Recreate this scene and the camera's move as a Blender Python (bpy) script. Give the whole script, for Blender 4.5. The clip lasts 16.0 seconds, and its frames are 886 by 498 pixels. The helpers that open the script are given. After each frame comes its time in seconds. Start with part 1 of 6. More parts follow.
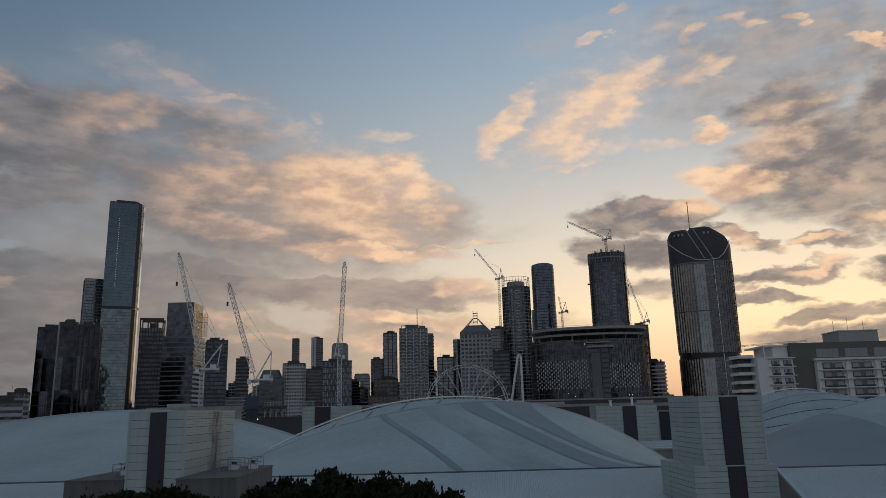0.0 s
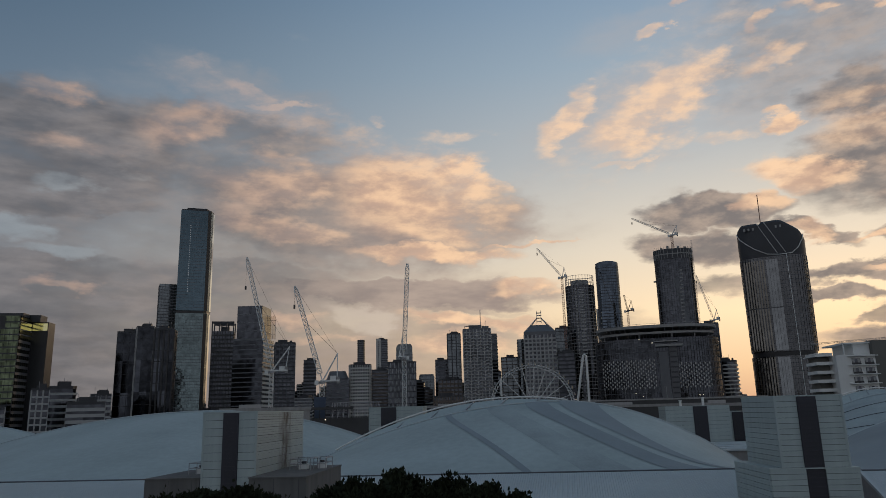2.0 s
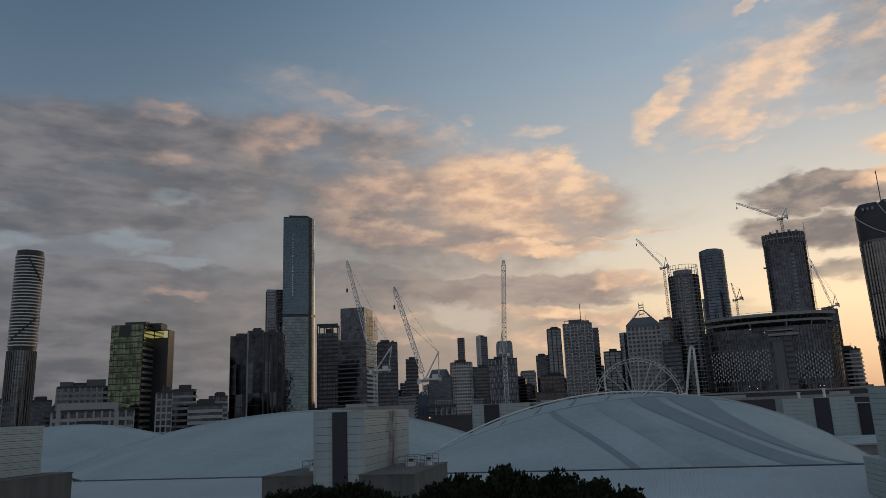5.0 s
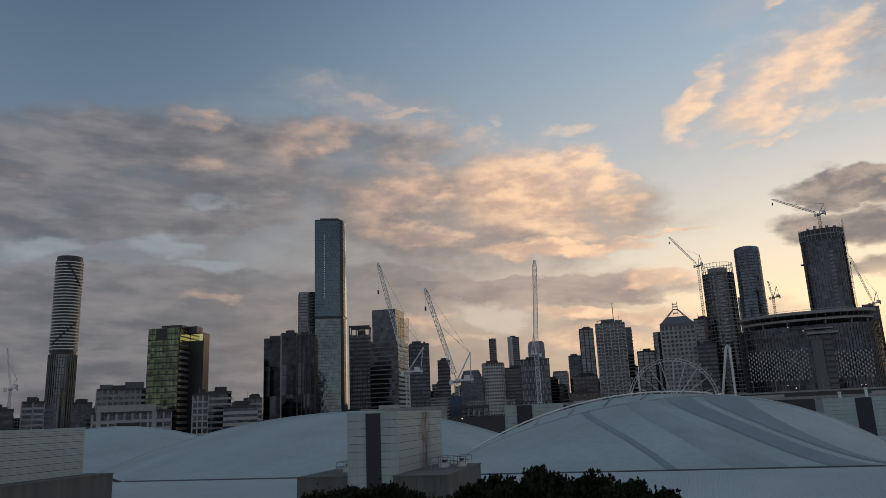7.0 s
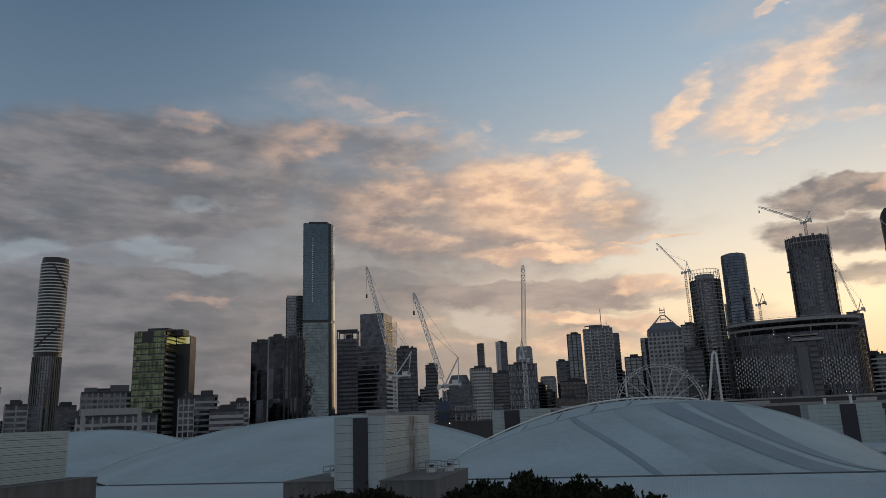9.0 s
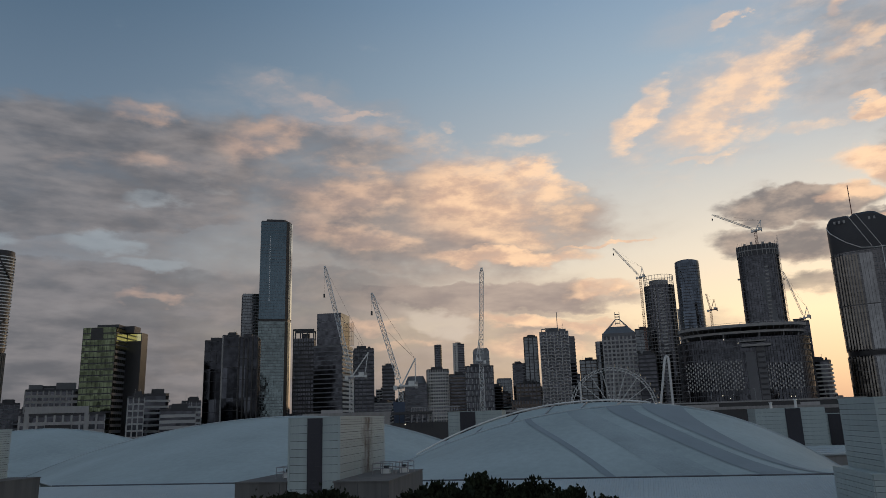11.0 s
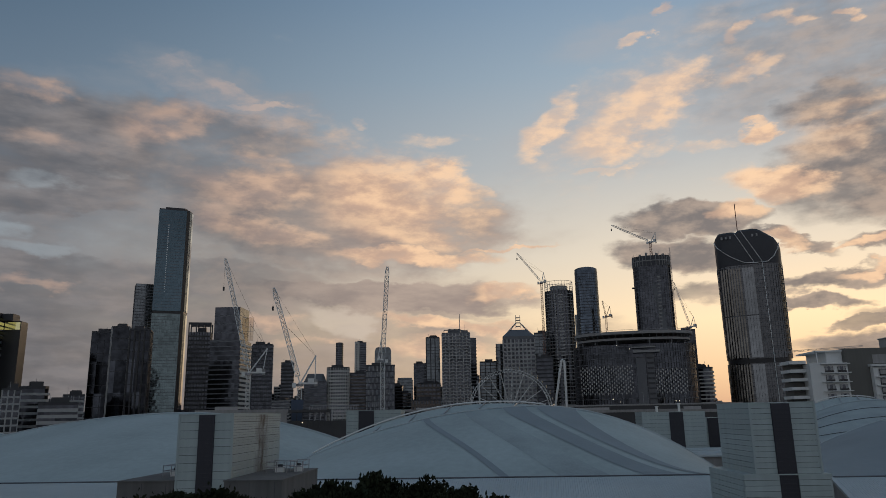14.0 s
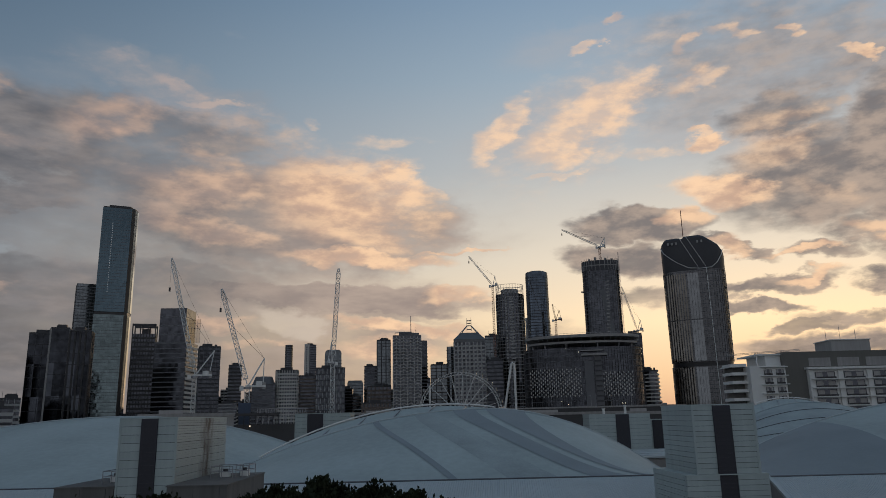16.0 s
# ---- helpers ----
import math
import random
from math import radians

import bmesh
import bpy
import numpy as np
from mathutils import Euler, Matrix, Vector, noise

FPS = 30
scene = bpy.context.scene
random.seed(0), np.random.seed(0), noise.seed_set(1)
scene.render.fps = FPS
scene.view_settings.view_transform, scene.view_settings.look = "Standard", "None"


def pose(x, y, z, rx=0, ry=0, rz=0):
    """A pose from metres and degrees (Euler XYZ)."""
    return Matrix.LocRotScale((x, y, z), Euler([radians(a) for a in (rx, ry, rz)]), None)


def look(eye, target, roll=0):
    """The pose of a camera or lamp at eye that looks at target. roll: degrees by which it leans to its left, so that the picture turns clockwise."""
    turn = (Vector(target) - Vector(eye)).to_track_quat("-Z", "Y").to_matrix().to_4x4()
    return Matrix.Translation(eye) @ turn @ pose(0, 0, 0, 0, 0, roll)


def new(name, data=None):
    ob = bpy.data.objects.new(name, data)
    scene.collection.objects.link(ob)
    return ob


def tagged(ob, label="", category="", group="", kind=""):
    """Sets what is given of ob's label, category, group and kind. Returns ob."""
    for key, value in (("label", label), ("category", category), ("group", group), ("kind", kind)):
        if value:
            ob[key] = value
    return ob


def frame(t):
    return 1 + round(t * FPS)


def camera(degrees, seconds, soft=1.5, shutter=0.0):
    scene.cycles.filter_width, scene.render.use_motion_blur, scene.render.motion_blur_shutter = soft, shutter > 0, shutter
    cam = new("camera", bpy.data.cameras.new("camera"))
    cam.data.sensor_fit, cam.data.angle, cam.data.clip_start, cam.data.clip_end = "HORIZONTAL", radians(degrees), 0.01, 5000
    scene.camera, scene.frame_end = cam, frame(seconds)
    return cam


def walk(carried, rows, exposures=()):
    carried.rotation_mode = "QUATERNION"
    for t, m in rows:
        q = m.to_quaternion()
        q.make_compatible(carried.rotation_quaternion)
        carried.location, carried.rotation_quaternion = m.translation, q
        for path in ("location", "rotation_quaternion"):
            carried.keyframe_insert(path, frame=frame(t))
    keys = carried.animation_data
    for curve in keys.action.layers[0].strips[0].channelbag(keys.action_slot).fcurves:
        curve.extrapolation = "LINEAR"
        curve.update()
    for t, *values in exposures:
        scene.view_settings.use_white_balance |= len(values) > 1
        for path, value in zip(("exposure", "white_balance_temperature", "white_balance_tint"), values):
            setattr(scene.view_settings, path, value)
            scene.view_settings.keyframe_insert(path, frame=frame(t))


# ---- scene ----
cam = camera(63.6, 16.0, soft=0.55)
EYE = (0.0, 0.0, 22.0)
# seconds, sway of the arm to the right in metres, turn to the left, tilt, lean in degrees
PATH = [
    (0.0, 0.05, -0.47, 12.69, 1.40),
    (0.5, 0.05, 0.53, 12.76, 1.37),
    (1.0, 0.04, 1.77, 12.82, 1.34),
    (1.5, 0.04, 3.14, 12.87, 1.37),
    (2.0, 0.04, 4.61, 12.85, 1.44),
    (2.5, 0.03, 6.05, 12.81, 1.46),
    (3.0, 0.01, 7.40, 12.80, 1.44),
    (3.5, 0.01, 8.73, 12.84, 1.57),
    (4.0, 0.00, 10.08, 12.88, 1.81),
    (4.5, 0.00, 11.40, 12.90, 2.01),
    (5.0, -0.02, 12.64, 12.88, 2.26),
    (5.5, -0.03, 13.68, 12.92, 2.41),
    (6.0, -0.04, 14.44, 12.97, 2.48),
    (6.5, -0.05, 14.92, 13.02, 2.47),
    (7.0, -0.06, 15.17, 13.06, 2.42),
    (7.5, -0.07, 15.22, 13.11, 2.35),
    (8.0, -0.08, 15.00, 13.24, 2.27),
    (8.5, -0.08, 14.65, 13.32, 2.23),
    (9.0, -0.08, 14.19, 13.38, 2.18),
    (9.5, -0.09, 13.59, 13.41, 2.11),
    (10.0, -0.09, 12.83, 13.41, 2.02),
    (10.5, -0.09, 11.88, 13.39, 1.92),
    (11.0, -0.08, 10.74, 13.35, 1.77),
    (11.5, -0.07, 9.46, 13.26, 1.58),
    (12.0, -0.05, 8.09, 13.13, 1.35),
    (12.5, -0.03, 6.67, 13.02, 1.21),
    (13.0, 0.00, 5.32, 12.97, 1.12),
    (13.5, 0.00, 4.11, 13.01, 1.01),
    (14.0, 0.01, 2.88, 13.11, 0.97),
    (14.5, 0.01, 1.79, 13.22, 1.04),
    (15.0, 0.03, 0.82, 13.24, 1.12),
    (15.5, 0.06, -0.14, 13.24, 1.15),
    (16.0, 0.08, -1.00, 13.25, 1.18)]
walk(cam, [(t, pose(EYE[0] + s, EYE[1], EYE[2], 90 + p, r, y)) for t, s, y, p, r in PATH],
     [(0.0, 0.05), (2.5, 0.03), (5.0, 0.03), (7.5, 0.2), (11.0, 0.18), (12.5, 0.14), (14.0, 0.04), (16.0, 0.04)])

# ---- world: dawn sky with cloud decks, given by bearing (left positive) and elevation in degrees ----
SUN_BEARING, SUN_ELEVATION = -27.0, 3.0
world = bpy.data.worlds.new("dawn_sky")
scene.world = world
world.use_nodes = True
wt = world.node_tree
wt.nodes.clear()


def wnode(kind, **settings):
    n = wt.nodes.new(kind)
    for key, value in settings.items():
        if key == "op":
            n.operation = value
        elif key == "clamp":
            n.use_clamp = value
    return n


def put(sock, value):
    if isinstance(value, bpy.types.NodeSocket):
        wt.links.new(value, sock)
    else:
        sock.default_value = value


def calc(op, a, b=0.0, clamp=False):
    n = wnode("ShaderNodeMath", op=op, clamp=clamp)
    put(n.inputs[0], a)
    put(n.inputs[1], b)
    return n.outputs[0]


def span(v, lo, hi, to_lo=0.0, to_hi=1.0):
    n = wnode("ShaderNodeMapRange")
    n.interpolation_type = "SMOOTHSTEP"
    for i, value in enumerate((v, lo, hi, to_lo, to_hi)):
        put(n.inputs[i], value)
    return n.outputs[0]


def blend(f, a, b):
    n = wnode("ShaderNodeMix")
    n.data_type = "RGBA"
    put(n.inputs[0], f)
    put(n.inputs[6], a)
    put(n.inputs[7], b)
    return n.outputs[2]


def colour_ramp(v, stops):
    n = wnode("ShaderNodeValToRGB")
    el = n.color_ramp.elements
    while len(el) < len(stops):
        el.new(0.5)
    for e, (p, c) in zip(el, stops):
        e.position, e.color = p, (*c, 1)
    put(n.inputs[0], v)
    return n.outputs[0]


direction = wnode("ShaderNodeTexCoord").outputs["Generated"]
xyz = wnode("ShaderNodeSeparateXYZ")
put(xyz.inputs[0], direction)
bearing = calc("MULTIPLY", calc("ARCTAN2", calc("MULTIPLY", xyz.outputs[0], -1.0), xyz.outputs[1]), 57.29578)
height = calc("MULTIPLY", calc("ARCSINE", xyz.outputs[2]), 57.29578)
join = wnode("ShaderNodeCombineXYZ")
put(join.inputs[0], bearing)
put(join.inputs[1], height)
flat = join.outputs[0]


def fbm(scale, stretch, detail, tilt=0.0, shift=0.0, rough=0.58):
    m = wnode("ShaderNodeMapping")
    put(m.inputs[0], flat)
    m.inputs[1].default_value = (shift, shift * 0.7, shift)
    m.inputs[2].default_value = (0, 0, radians(tilt))
    m.inputs[3].default_value = (1.0, stretch, 1.0)
    n = wnode("ShaderNodeTexNoise")
    put(n.inputs["Vector"], m.outputs[0])
    n.inputs["Scale"].default_value = scale
    n.inputs["Detail"].default_value = detail
    n.inputs["Roughness"].default_value = rough
    return n


broad = fbm(0.15, 2.2, 4, -6, 3.0, 0.5)
fine = fbm(0.4, 2.1, 6, -8, 11.0, 0.56)
streak = fbm(0.24, 3.4, 5, -5, 27.0, 0.52)
wisp = fbm(0.34, 2.6, 8, 34, 5.0, 0.62)
nb, nf, ns, nw = (n.outputs[0] for n in (broad, fine, streak, wisp))
# every cloud's outline wanders by two scales of noise
vec = wnode("ShaderNodeVectorMath", op="SUBTRACT")
put(vec.inputs[0], broad.outputs["Color"])
vec.inputs[1].default_value = (0.5, 0.5, 0.5)
vec2 = wnode("ShaderNodeVectorMath", op="MULTIPLY")
put(vec2.inputs[0], vec.outputs[0])
vec2.inputs[1].default_value = (5.0, 2.0, 0.0)
vec3 = wnode("ShaderNodeVectorMath", op="SUBTRACT")
put(vec3.inputs[0], fine.outputs["Color"])
vec3.inputs[1].default_value = (0.5, 0.5, 0.5)
vec4 = wnode("ShaderNodeVectorMath", op="MULTIPLY")
put(vec4.inputs[0], vec3.outputs[0])
vec4.inputs[1].default_value = (4.0, 2.2, 0.0)
add1 = wnode("ShaderNodeVectorMath", op="ADD")
put(add1.inputs[0], flat)
put(add1.inputs[1], vec2.outputs[0])
add2 = wnode("ShaderNodeVectorMath", op="ADD")
put(add2.inputs[0], add1.outputs[0])
put(add2.inputs[1], vec4.outputs[0])
wander = add2.outputs[0]


last_cloud = [0.0]


def cloud(b, e, half_w, half_h, tilt=0.0, weight=1.0, soft=0.9, field=None):
    """Adds one cloud's cover to a field: 1 in its middle, 0 outside. tilt: degrees by which its right end rises."""
    m = wnode("ShaderNodeMapping")
    m.vector_type = "TEXTURE"
    put(m.inputs[0], wander)
    # the third axis only strings the clouds into a sequence
    place = wnode("ShaderNodeCombineXYZ")
    for i, value in enumerate((b, e, last_cloud[0])):
        put(place.inputs[i], value)
    put(m.inputs[1], place.outputs[0])
    m.inputs[2].default_value = (0, 0, radians(-tilt))
    m.inputs[3].default_value = (half_w, half_h, 1e6)
    ln = wnode("ShaderNodeVectorMath", op="LENGTH")
    put(ln.inputs[0], m.outputs[0])
    cover = span(ln.outputs["Value"], 1.0 + soft * 0.85, 1.0 - soft * 0.6, 0.0, weight)
    last_cloud[0] = cover if field is None else calc("MAXIMUM", field, cover)
    return last_cloud[0]


# clear sky: blue above, warm towards the sun at the horizon, mauve haze away from it
up = calc("DIVIDE", height, 40.0, True)
sunward = calc("MULTIPLY", span(bearing, 46.0, -16.0), span(bearing, -125.0, -50.0))
clear_far = colour_ramp(up, [(0.0, (0.115, 0.115, 0.135)), (0.13, (0.155, 0.152, 0.17)), (0.3, (0.235, 0.265, 0.31)),
                             (0.55, (0.138, 0.197, 0.27)), (0.8, (0.074, 0.13, 0.203)), (1.0, (0.06, 0.11, 0.185))])
clear_sun = colour_ramp(up, [(0.0, (0.4, 0.31, 0.27)), (0.07, (0.78, 0.57, 0.38)), (0.17, (1.08, 0.83, 0.54)), (0.3, (0.86, 0.75, 0.6)),
                             (0.48, (0.53, 0.55, 0.555)), (0.66, (0.345, 0.44, 0.53)), (0.85, (0.21, 0.32, 0.46)), (1.0, (0.13, 0.215, 0.33))])
clear = blend(sunward, clear_far, clear_sun)
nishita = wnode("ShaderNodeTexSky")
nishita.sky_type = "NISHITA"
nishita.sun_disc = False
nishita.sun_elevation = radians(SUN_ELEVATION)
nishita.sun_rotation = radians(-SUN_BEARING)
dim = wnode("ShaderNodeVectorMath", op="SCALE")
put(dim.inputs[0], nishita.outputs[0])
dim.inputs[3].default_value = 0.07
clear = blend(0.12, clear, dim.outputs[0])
# the sky opposite the dawn is a paler lilac
behind = calc("MAXIMUM", span(bearing, 70.0, 130.0), span(bearing, -80.0, -135.0))
clear_behind = colour_ramp(up, [(0.0, (0.42, 0.44, 0.48)), (0.25, (0.5, 0.51, 0.55)), (0.6, (0.4, 0.46, 0.53)), (1.0, (0.23, 0.31, 0.41))])
clear = blend(behind, clear, clear_behind)

# shaded cloud decks
G = cloud(39.2, 18.1, 16.4, 4.34, 6, 1, 0.6)
G = cloud(41.1, 21.1, 10.0, 1.74, 8, 0.85, 0.8, G)
G = cloud(22.0, 21.6, 8.7, 1.74, -4, 0.75, 0.9, G)
G = cloud(18.6, 17.9, 9.8, 2.74, -5, 0.8, 0.8, G)
G = cloud(37.6, 14.8, 12.9, 1.19, 4, 0.95, 0.7, G)
G = cloud(38.9, 10.2, 15.5, 1.55, 3, 0.95, 0.7, G)
G = cloud(37.6, 5.8, 16.4, 3.01, 0, 0.9, 0.8, G)
G = cloud(7.6, 9.5, 11.3, 1.23, -3, 1.05, 0.5, G)
G = cloud(17.9, 12.1, 6.9, 1.00, -6, 0.7, 0.8, G)
G = cloud(17.8, 15.0, 5.1, 0.64, -0, 0.4, 1, G)
G = cloud(8.9, 6.2, 11.7, 0.73, 1, 0.6, 0.9, G)
G = cloud(8.5, 5.9, 4.0, 0.64, -1, 0.65, 0.8, G)
G = cloud(9.7, 9.4, 9.1, 0.55, -6, 0.4, 0.9, G)
G = cloud(3.7, 8.2, 5.2, 0.46, -4, 0.7, 0.8, G)
G = cloud(-17.6, 14.3, 5.3, 1.19, -2, 1.05, 0.45, G)
G = cloud(-15.7, 11.7, 4.2, 1.37, -7, 1.05, 0.5, G)
G = cloud(-16.9, 8.7, 2.3, 0.68, -6, 0.7, 0.8, G)
G = cloud(-23.7, 12.1, 2.5, 0.55, -28, 0.9, 0.6, G)
G = cloud(-26.3, 9.0, 4.2, 0.68, 5, 0.95, 0.55, G)
G = cloud(-25.1, 7.3, 2.7, 0.59, -6, 1.05, 0.5, G)
G = cloud(-28.3, 5.8, 3.2, 0.32, 4, 0.8, 0.7, G)
G = cloud(-31.0, 6.1, 3.1, 0.41, -3, 0.7, 0.8, G)
G = cloud(-29.0, 4.4, 6.2, 0.78, -0, 0.9, 0.7, G)
G = cloud(-30.5, 16.5, 7.3, 3.56, 4, 0.95, 0.55, G)
G = cloud(-34.9, 16.6, 6.1, 2.51, -94, 1.05, 0.6, G)
G = cloud(-28.6, 21.3, 4.4, 1.55, 3, 0.85, 0.7, G)
G = cloud(-29.0, 25.3, 10.0, 4.79, 3, 0.52, 1.1, G)
G = cloud(-23.3, 28.6, 4.8, 1.83, -0, 0.34, 1.2, G)
G = cloud(-29.4, 11.1, 2.7, 0.59, -5, 0.85, 0.6, G)
G = cloud(-33.9, 8.4, 2.5, 0.91, -2, 0.95, 0.6, G)
G = cloud(-32.9, 12.0, 3.4, 1.10, -17, 0.8, 0.7, G)
G = cloud(-16.1, 13.3, 3.6, 1.37, -32, 0.5, 0.8, G)
G = cloud(29.6, 14.5, 28.0, 5.5, 0, 0.62, 0.9, G)
G = cloud(13.6, 14.5, 11.0, 3.2, -2, 0.62, 0.9, G)
G = cloud(31.0, 9.0, 27.0, 3.2, 0, 0.8, 0.9, G)
G = cloud(10.0, 6.0, 16.0, 1.7, 0, 0.72, 1.0, G)
G = cloud(12.0, 15.4, 13.0, 4.2, -3, 0.95, 0.7, G)
G = cloud(5.5, 14.5, 8.0, 3.4, 3, 0.8, 0.7, G)
G = cloud(34.0, 4.0, 26.0, 3.8, 0, 0.95, 1.0, G)
G = cloud(20.0, 10.9, 9.0, 1.3, 0, 0.85, 0.9, G)
G = cloud(28.0, 9.0, 11.0, 2.6, 0, 0.85, 0.9, G)
G = cloud(15.0, 3.0, 14.0, 1.6, 0, 0.6, 1.0, G)
G = cloud(-31.0, 16.9, 7.5, 3.1, 12, 0.65, 0.8, G)
G = cloud(75, 16, 22, 9, 0, 0.6, 1.2, G)
G = cloud(-70, 18, 24, 8, 0, 0.55, 1.2, G)
G = cloud(160, 25, 50, 16, 0, 0.6, 1.2, G)
G = cloud(-150, 22, 40, 14, 0, 0.6, 1.2, G)
# clouds that catch the low sun
P = cloud(6.8, 17.3, 6.3, 3.11, -6, 1, 0.8)
P = cloud(3.0, 18.3, 3.4, 1.64, -20, 1, 0.6, P)
P = cloud(5.4, 14.4, 4.5, 1.10, -7, 0.8, 0.8, P)
P = cloud(24.9, 22.0, 4.0, 1.55, 11, 0.62, 0.9, P)
P = cloud(34.5, 22.7, 2.4, 0.82, 0, 0.55, 0.9, P)
P = cloud(17.5, 17.9, 5.4, 2.01, 2, 0.68, 0.9, P)
P = cloud(17.6, 14.6, 4.9, 1.00, -8, 0.68, 0.8, P)
P = cloud(4.9, 12.5, 6.5, 0.68, -2, 1, 0.7, P)
P = cloud(-2.5, 13.0, 3.4, 0.18, -1, 0.85, 0.8, P)
P = cloud(32.7, 9.5, 2.7, 0.50, 3, 0.6, 0.8, P)
P = cloud(47.5, 18.1, 2.1, 1.00, 0, 0.4, 1, P)
P = cloud(35.9, 19.1, 5.2, 0.73, 5, 0.36, 1, P)
P = cloud(17.7, 20.0, 3.4, 0.82, -7, 0.5, 0.9, P)
P = cloud(2.2, 7.0, 5.3, 0.55, -7, 1, 0.7, P)
P = cloud(13.4, 5.9, 2.7, 0.41, 4, 0.7, 0.8, P)
P = cloud(-2.2, 9.5, 2.8, 0.64, 3, 0.95, 0.7, P)
P = cloud(16.6, 7.4, 3.2, 0.68, -7, 0.75, 0.8, P)
P = cloud(2.8, 5.1, 4.8, 0.82, -4, 0.8, 0.8, P)
P = cloud(-2.8, 7.0, 2.3, 0.37, -12, 0.7, 0.8, P)
P = cloud(-23.3, 16.2, 3.6, 1.10, -16, 1.05, 0.6, P)
P = cloud(-27.2, 18.7, 3.2, 1.37, 2, 0.53, 0.8, P)
P = cloud(-28.8, 20.9, 4.2, 0.55, 8, 0.46, 0.8, P)
P = cloud(-22.4, 19.9, 1.3, 0.50, 7, 1, 0.6, P)
P = cloud(-22.5, 20.6, 0.9, 0.32, -1, 0.8, 0.7, P)
P = cloud(-30.4, 15.3, 2.4, 0.82, -19, 0.37, 0.8, P)
P = cloud(-20.7, 14.7, 1.8, 0.73, -9, 0.95, 0.6, P)
P = cloud(-28.4, 11.2, 2.7, 0.32, 2, 1, 0.6, P)
P = cloud(-23.8, 12.1, 1.0, 0.64, 8, 0.8, 0.8, P)
P = cloud(-28.7, 9.4, 1.9, 0.32, 11, 1.05, 0.6, P)
P = cloud(-33.1, 11.8, 2.3, 0.55, -21, 0.75, 0.8, P)
P = cloud(-33.7, 24.1, 1.0, 0.37, -28, 0.8, 0.7, P)
P = cloud(-30.0, 26.9, 0.9, 0.37, -9, 0.8, 0.7, P)
P = cloud(-22.5, 24.3, 2.1, 0.68, 14, 0.68, 0.9, P)
P = cloud(-22.6, 27.3, 1.4, 0.50, 18, 0.7, 0.8, P)
P = cloud(-26.1, 27.5, 1.9, 0.32, -12, 0.6, 0.9, P)
P = cloud(-16.7, 30.0, 1.1, 0.37, -0, 0.7, 0.8, P)
P = cloud(-22.9, 12.4, 1.3, 0.27, -25, 0.8, 0.7, P)
# thin veils
V = cloud(-13.9, 23.6, 9.9, 2.74, 15, 0.8, 0.9)
V = cloud(-23.8, 21.8, 7.2, 2.74, 4, 0.7, 0.9, V)
V = cloud(-27.7, 24.8, 10.0, 3.65, -1, 0.8, 0.9, V)
V = cloud(20.4, 25.0, 6.7, 1.55, -10, 0.85, 0.9, V)
V = cloud(30.6, 23.9, 5.4, 1.37, 9, 0.5, 1, V)
V = cloud(-9.3, 18.9, 7.9, 1.00, -1, 0.35, 1, V)
V = cloud(-14.7, 28.4, 7.4, 1.83, 3, 0.5, 1, V)
# thin high wisps drawn out along the wind
W = cloud(-6.5, 22.4, 3.1, 1.05, 40, 1.05, 0.9)
W = cloud(-11.7, 21.6, 3.3, 1.55, 26, 1.05, 0.9, W)
W = cloud(-15.9, 23.7, 3.7, 1.51, 23, 1.08, 0.9, W)
W = cloud(-13.0, 22.8, 8.0, 3.4, 26, 0.45, 1.3, W)
W = cloud(19.0, 23.4, 7.5, 1.7, -16, 0.5, 1.3, W)
W = cloud(-10.1, 18.7, 2.0, 0.37, 9, 0.85, 0.8, W)
W = cloud(-14.3, 19.9, 1.8, 0.55, 7, 0.55, 1, W)
W = cloud(-13.7, 28.1, 1.3, 0.37, 11, 1, 0.7, W)
W = cloud(24.4, 26.3, 1.8, 0.59, 12, 0.5, 1.2, W)
W = cloud(20.7, 25.1, 2.7, 0.55, -16, 0.8, 0.9, W)
W = cloud(17.7, 23.9, 2.3, 0.32, -1, 1, 0.8, W)
W = cloud(9.8, 22.8, 1.2, 0.37, 7, 0.55, 1, W)
W = cloud(2.9, 21.8, 3.0, 0.50, 4, 0.5, 1.2, W)
W = cloud(-18.8, 19.5, 2.4, 0.46, -3, 0.6, 1, W)
W = cloud(-0.9, 17.5, 1.3, 0.55, -51, 0.5, 1, W)
W = cloud(-20.1, 17.8, 1.9, 0.41, 20, 0.4, 1, W)

noise_g = calc("ADD", calc("ADD", calc("MULTIPLY", nf, 0.18), calc("MULTIPLY", ns, 0.32)), calc("MULTIPLY", nb, 0.5))
noise_p = calc("ADD", calc("ADD", calc("MULTIPLY", nf, 0.28), calc("MULTIPLY", ns, 0.32)), calc("MULTIPLY", nb, 0.4))
g_mask = span(calc("ADD", G, calc("MULTIPLY", calc("SUBTRACT", noise_g, 0.5), 1.7)), 0.05, 1.0)
p_mask = span(calc("ADD", P, calc("MULTIPLY", calc("SUBTRACT", noise_p, 0.5), 2.1)), 0.1, 1.2)
w_mask = span(calc("ADD", W, calc("MULTIPLY", calc("SUBTRACT", calc("ADD", calc("MULTIPLY", nw, 0.65), calc("MULTIPLY", nf, 0.35)), 0.5), 2.3)), 0.1, 1.3)
v_mask = span(calc("ADD", V, calc("MULTIPLY", calc("SUBTRACT", noise_p, 0.5), 1.6)), 0.1, 1.1)
v_mask = calc("MULTIPLY", v_mask, span(V, 0.0, 0.4))
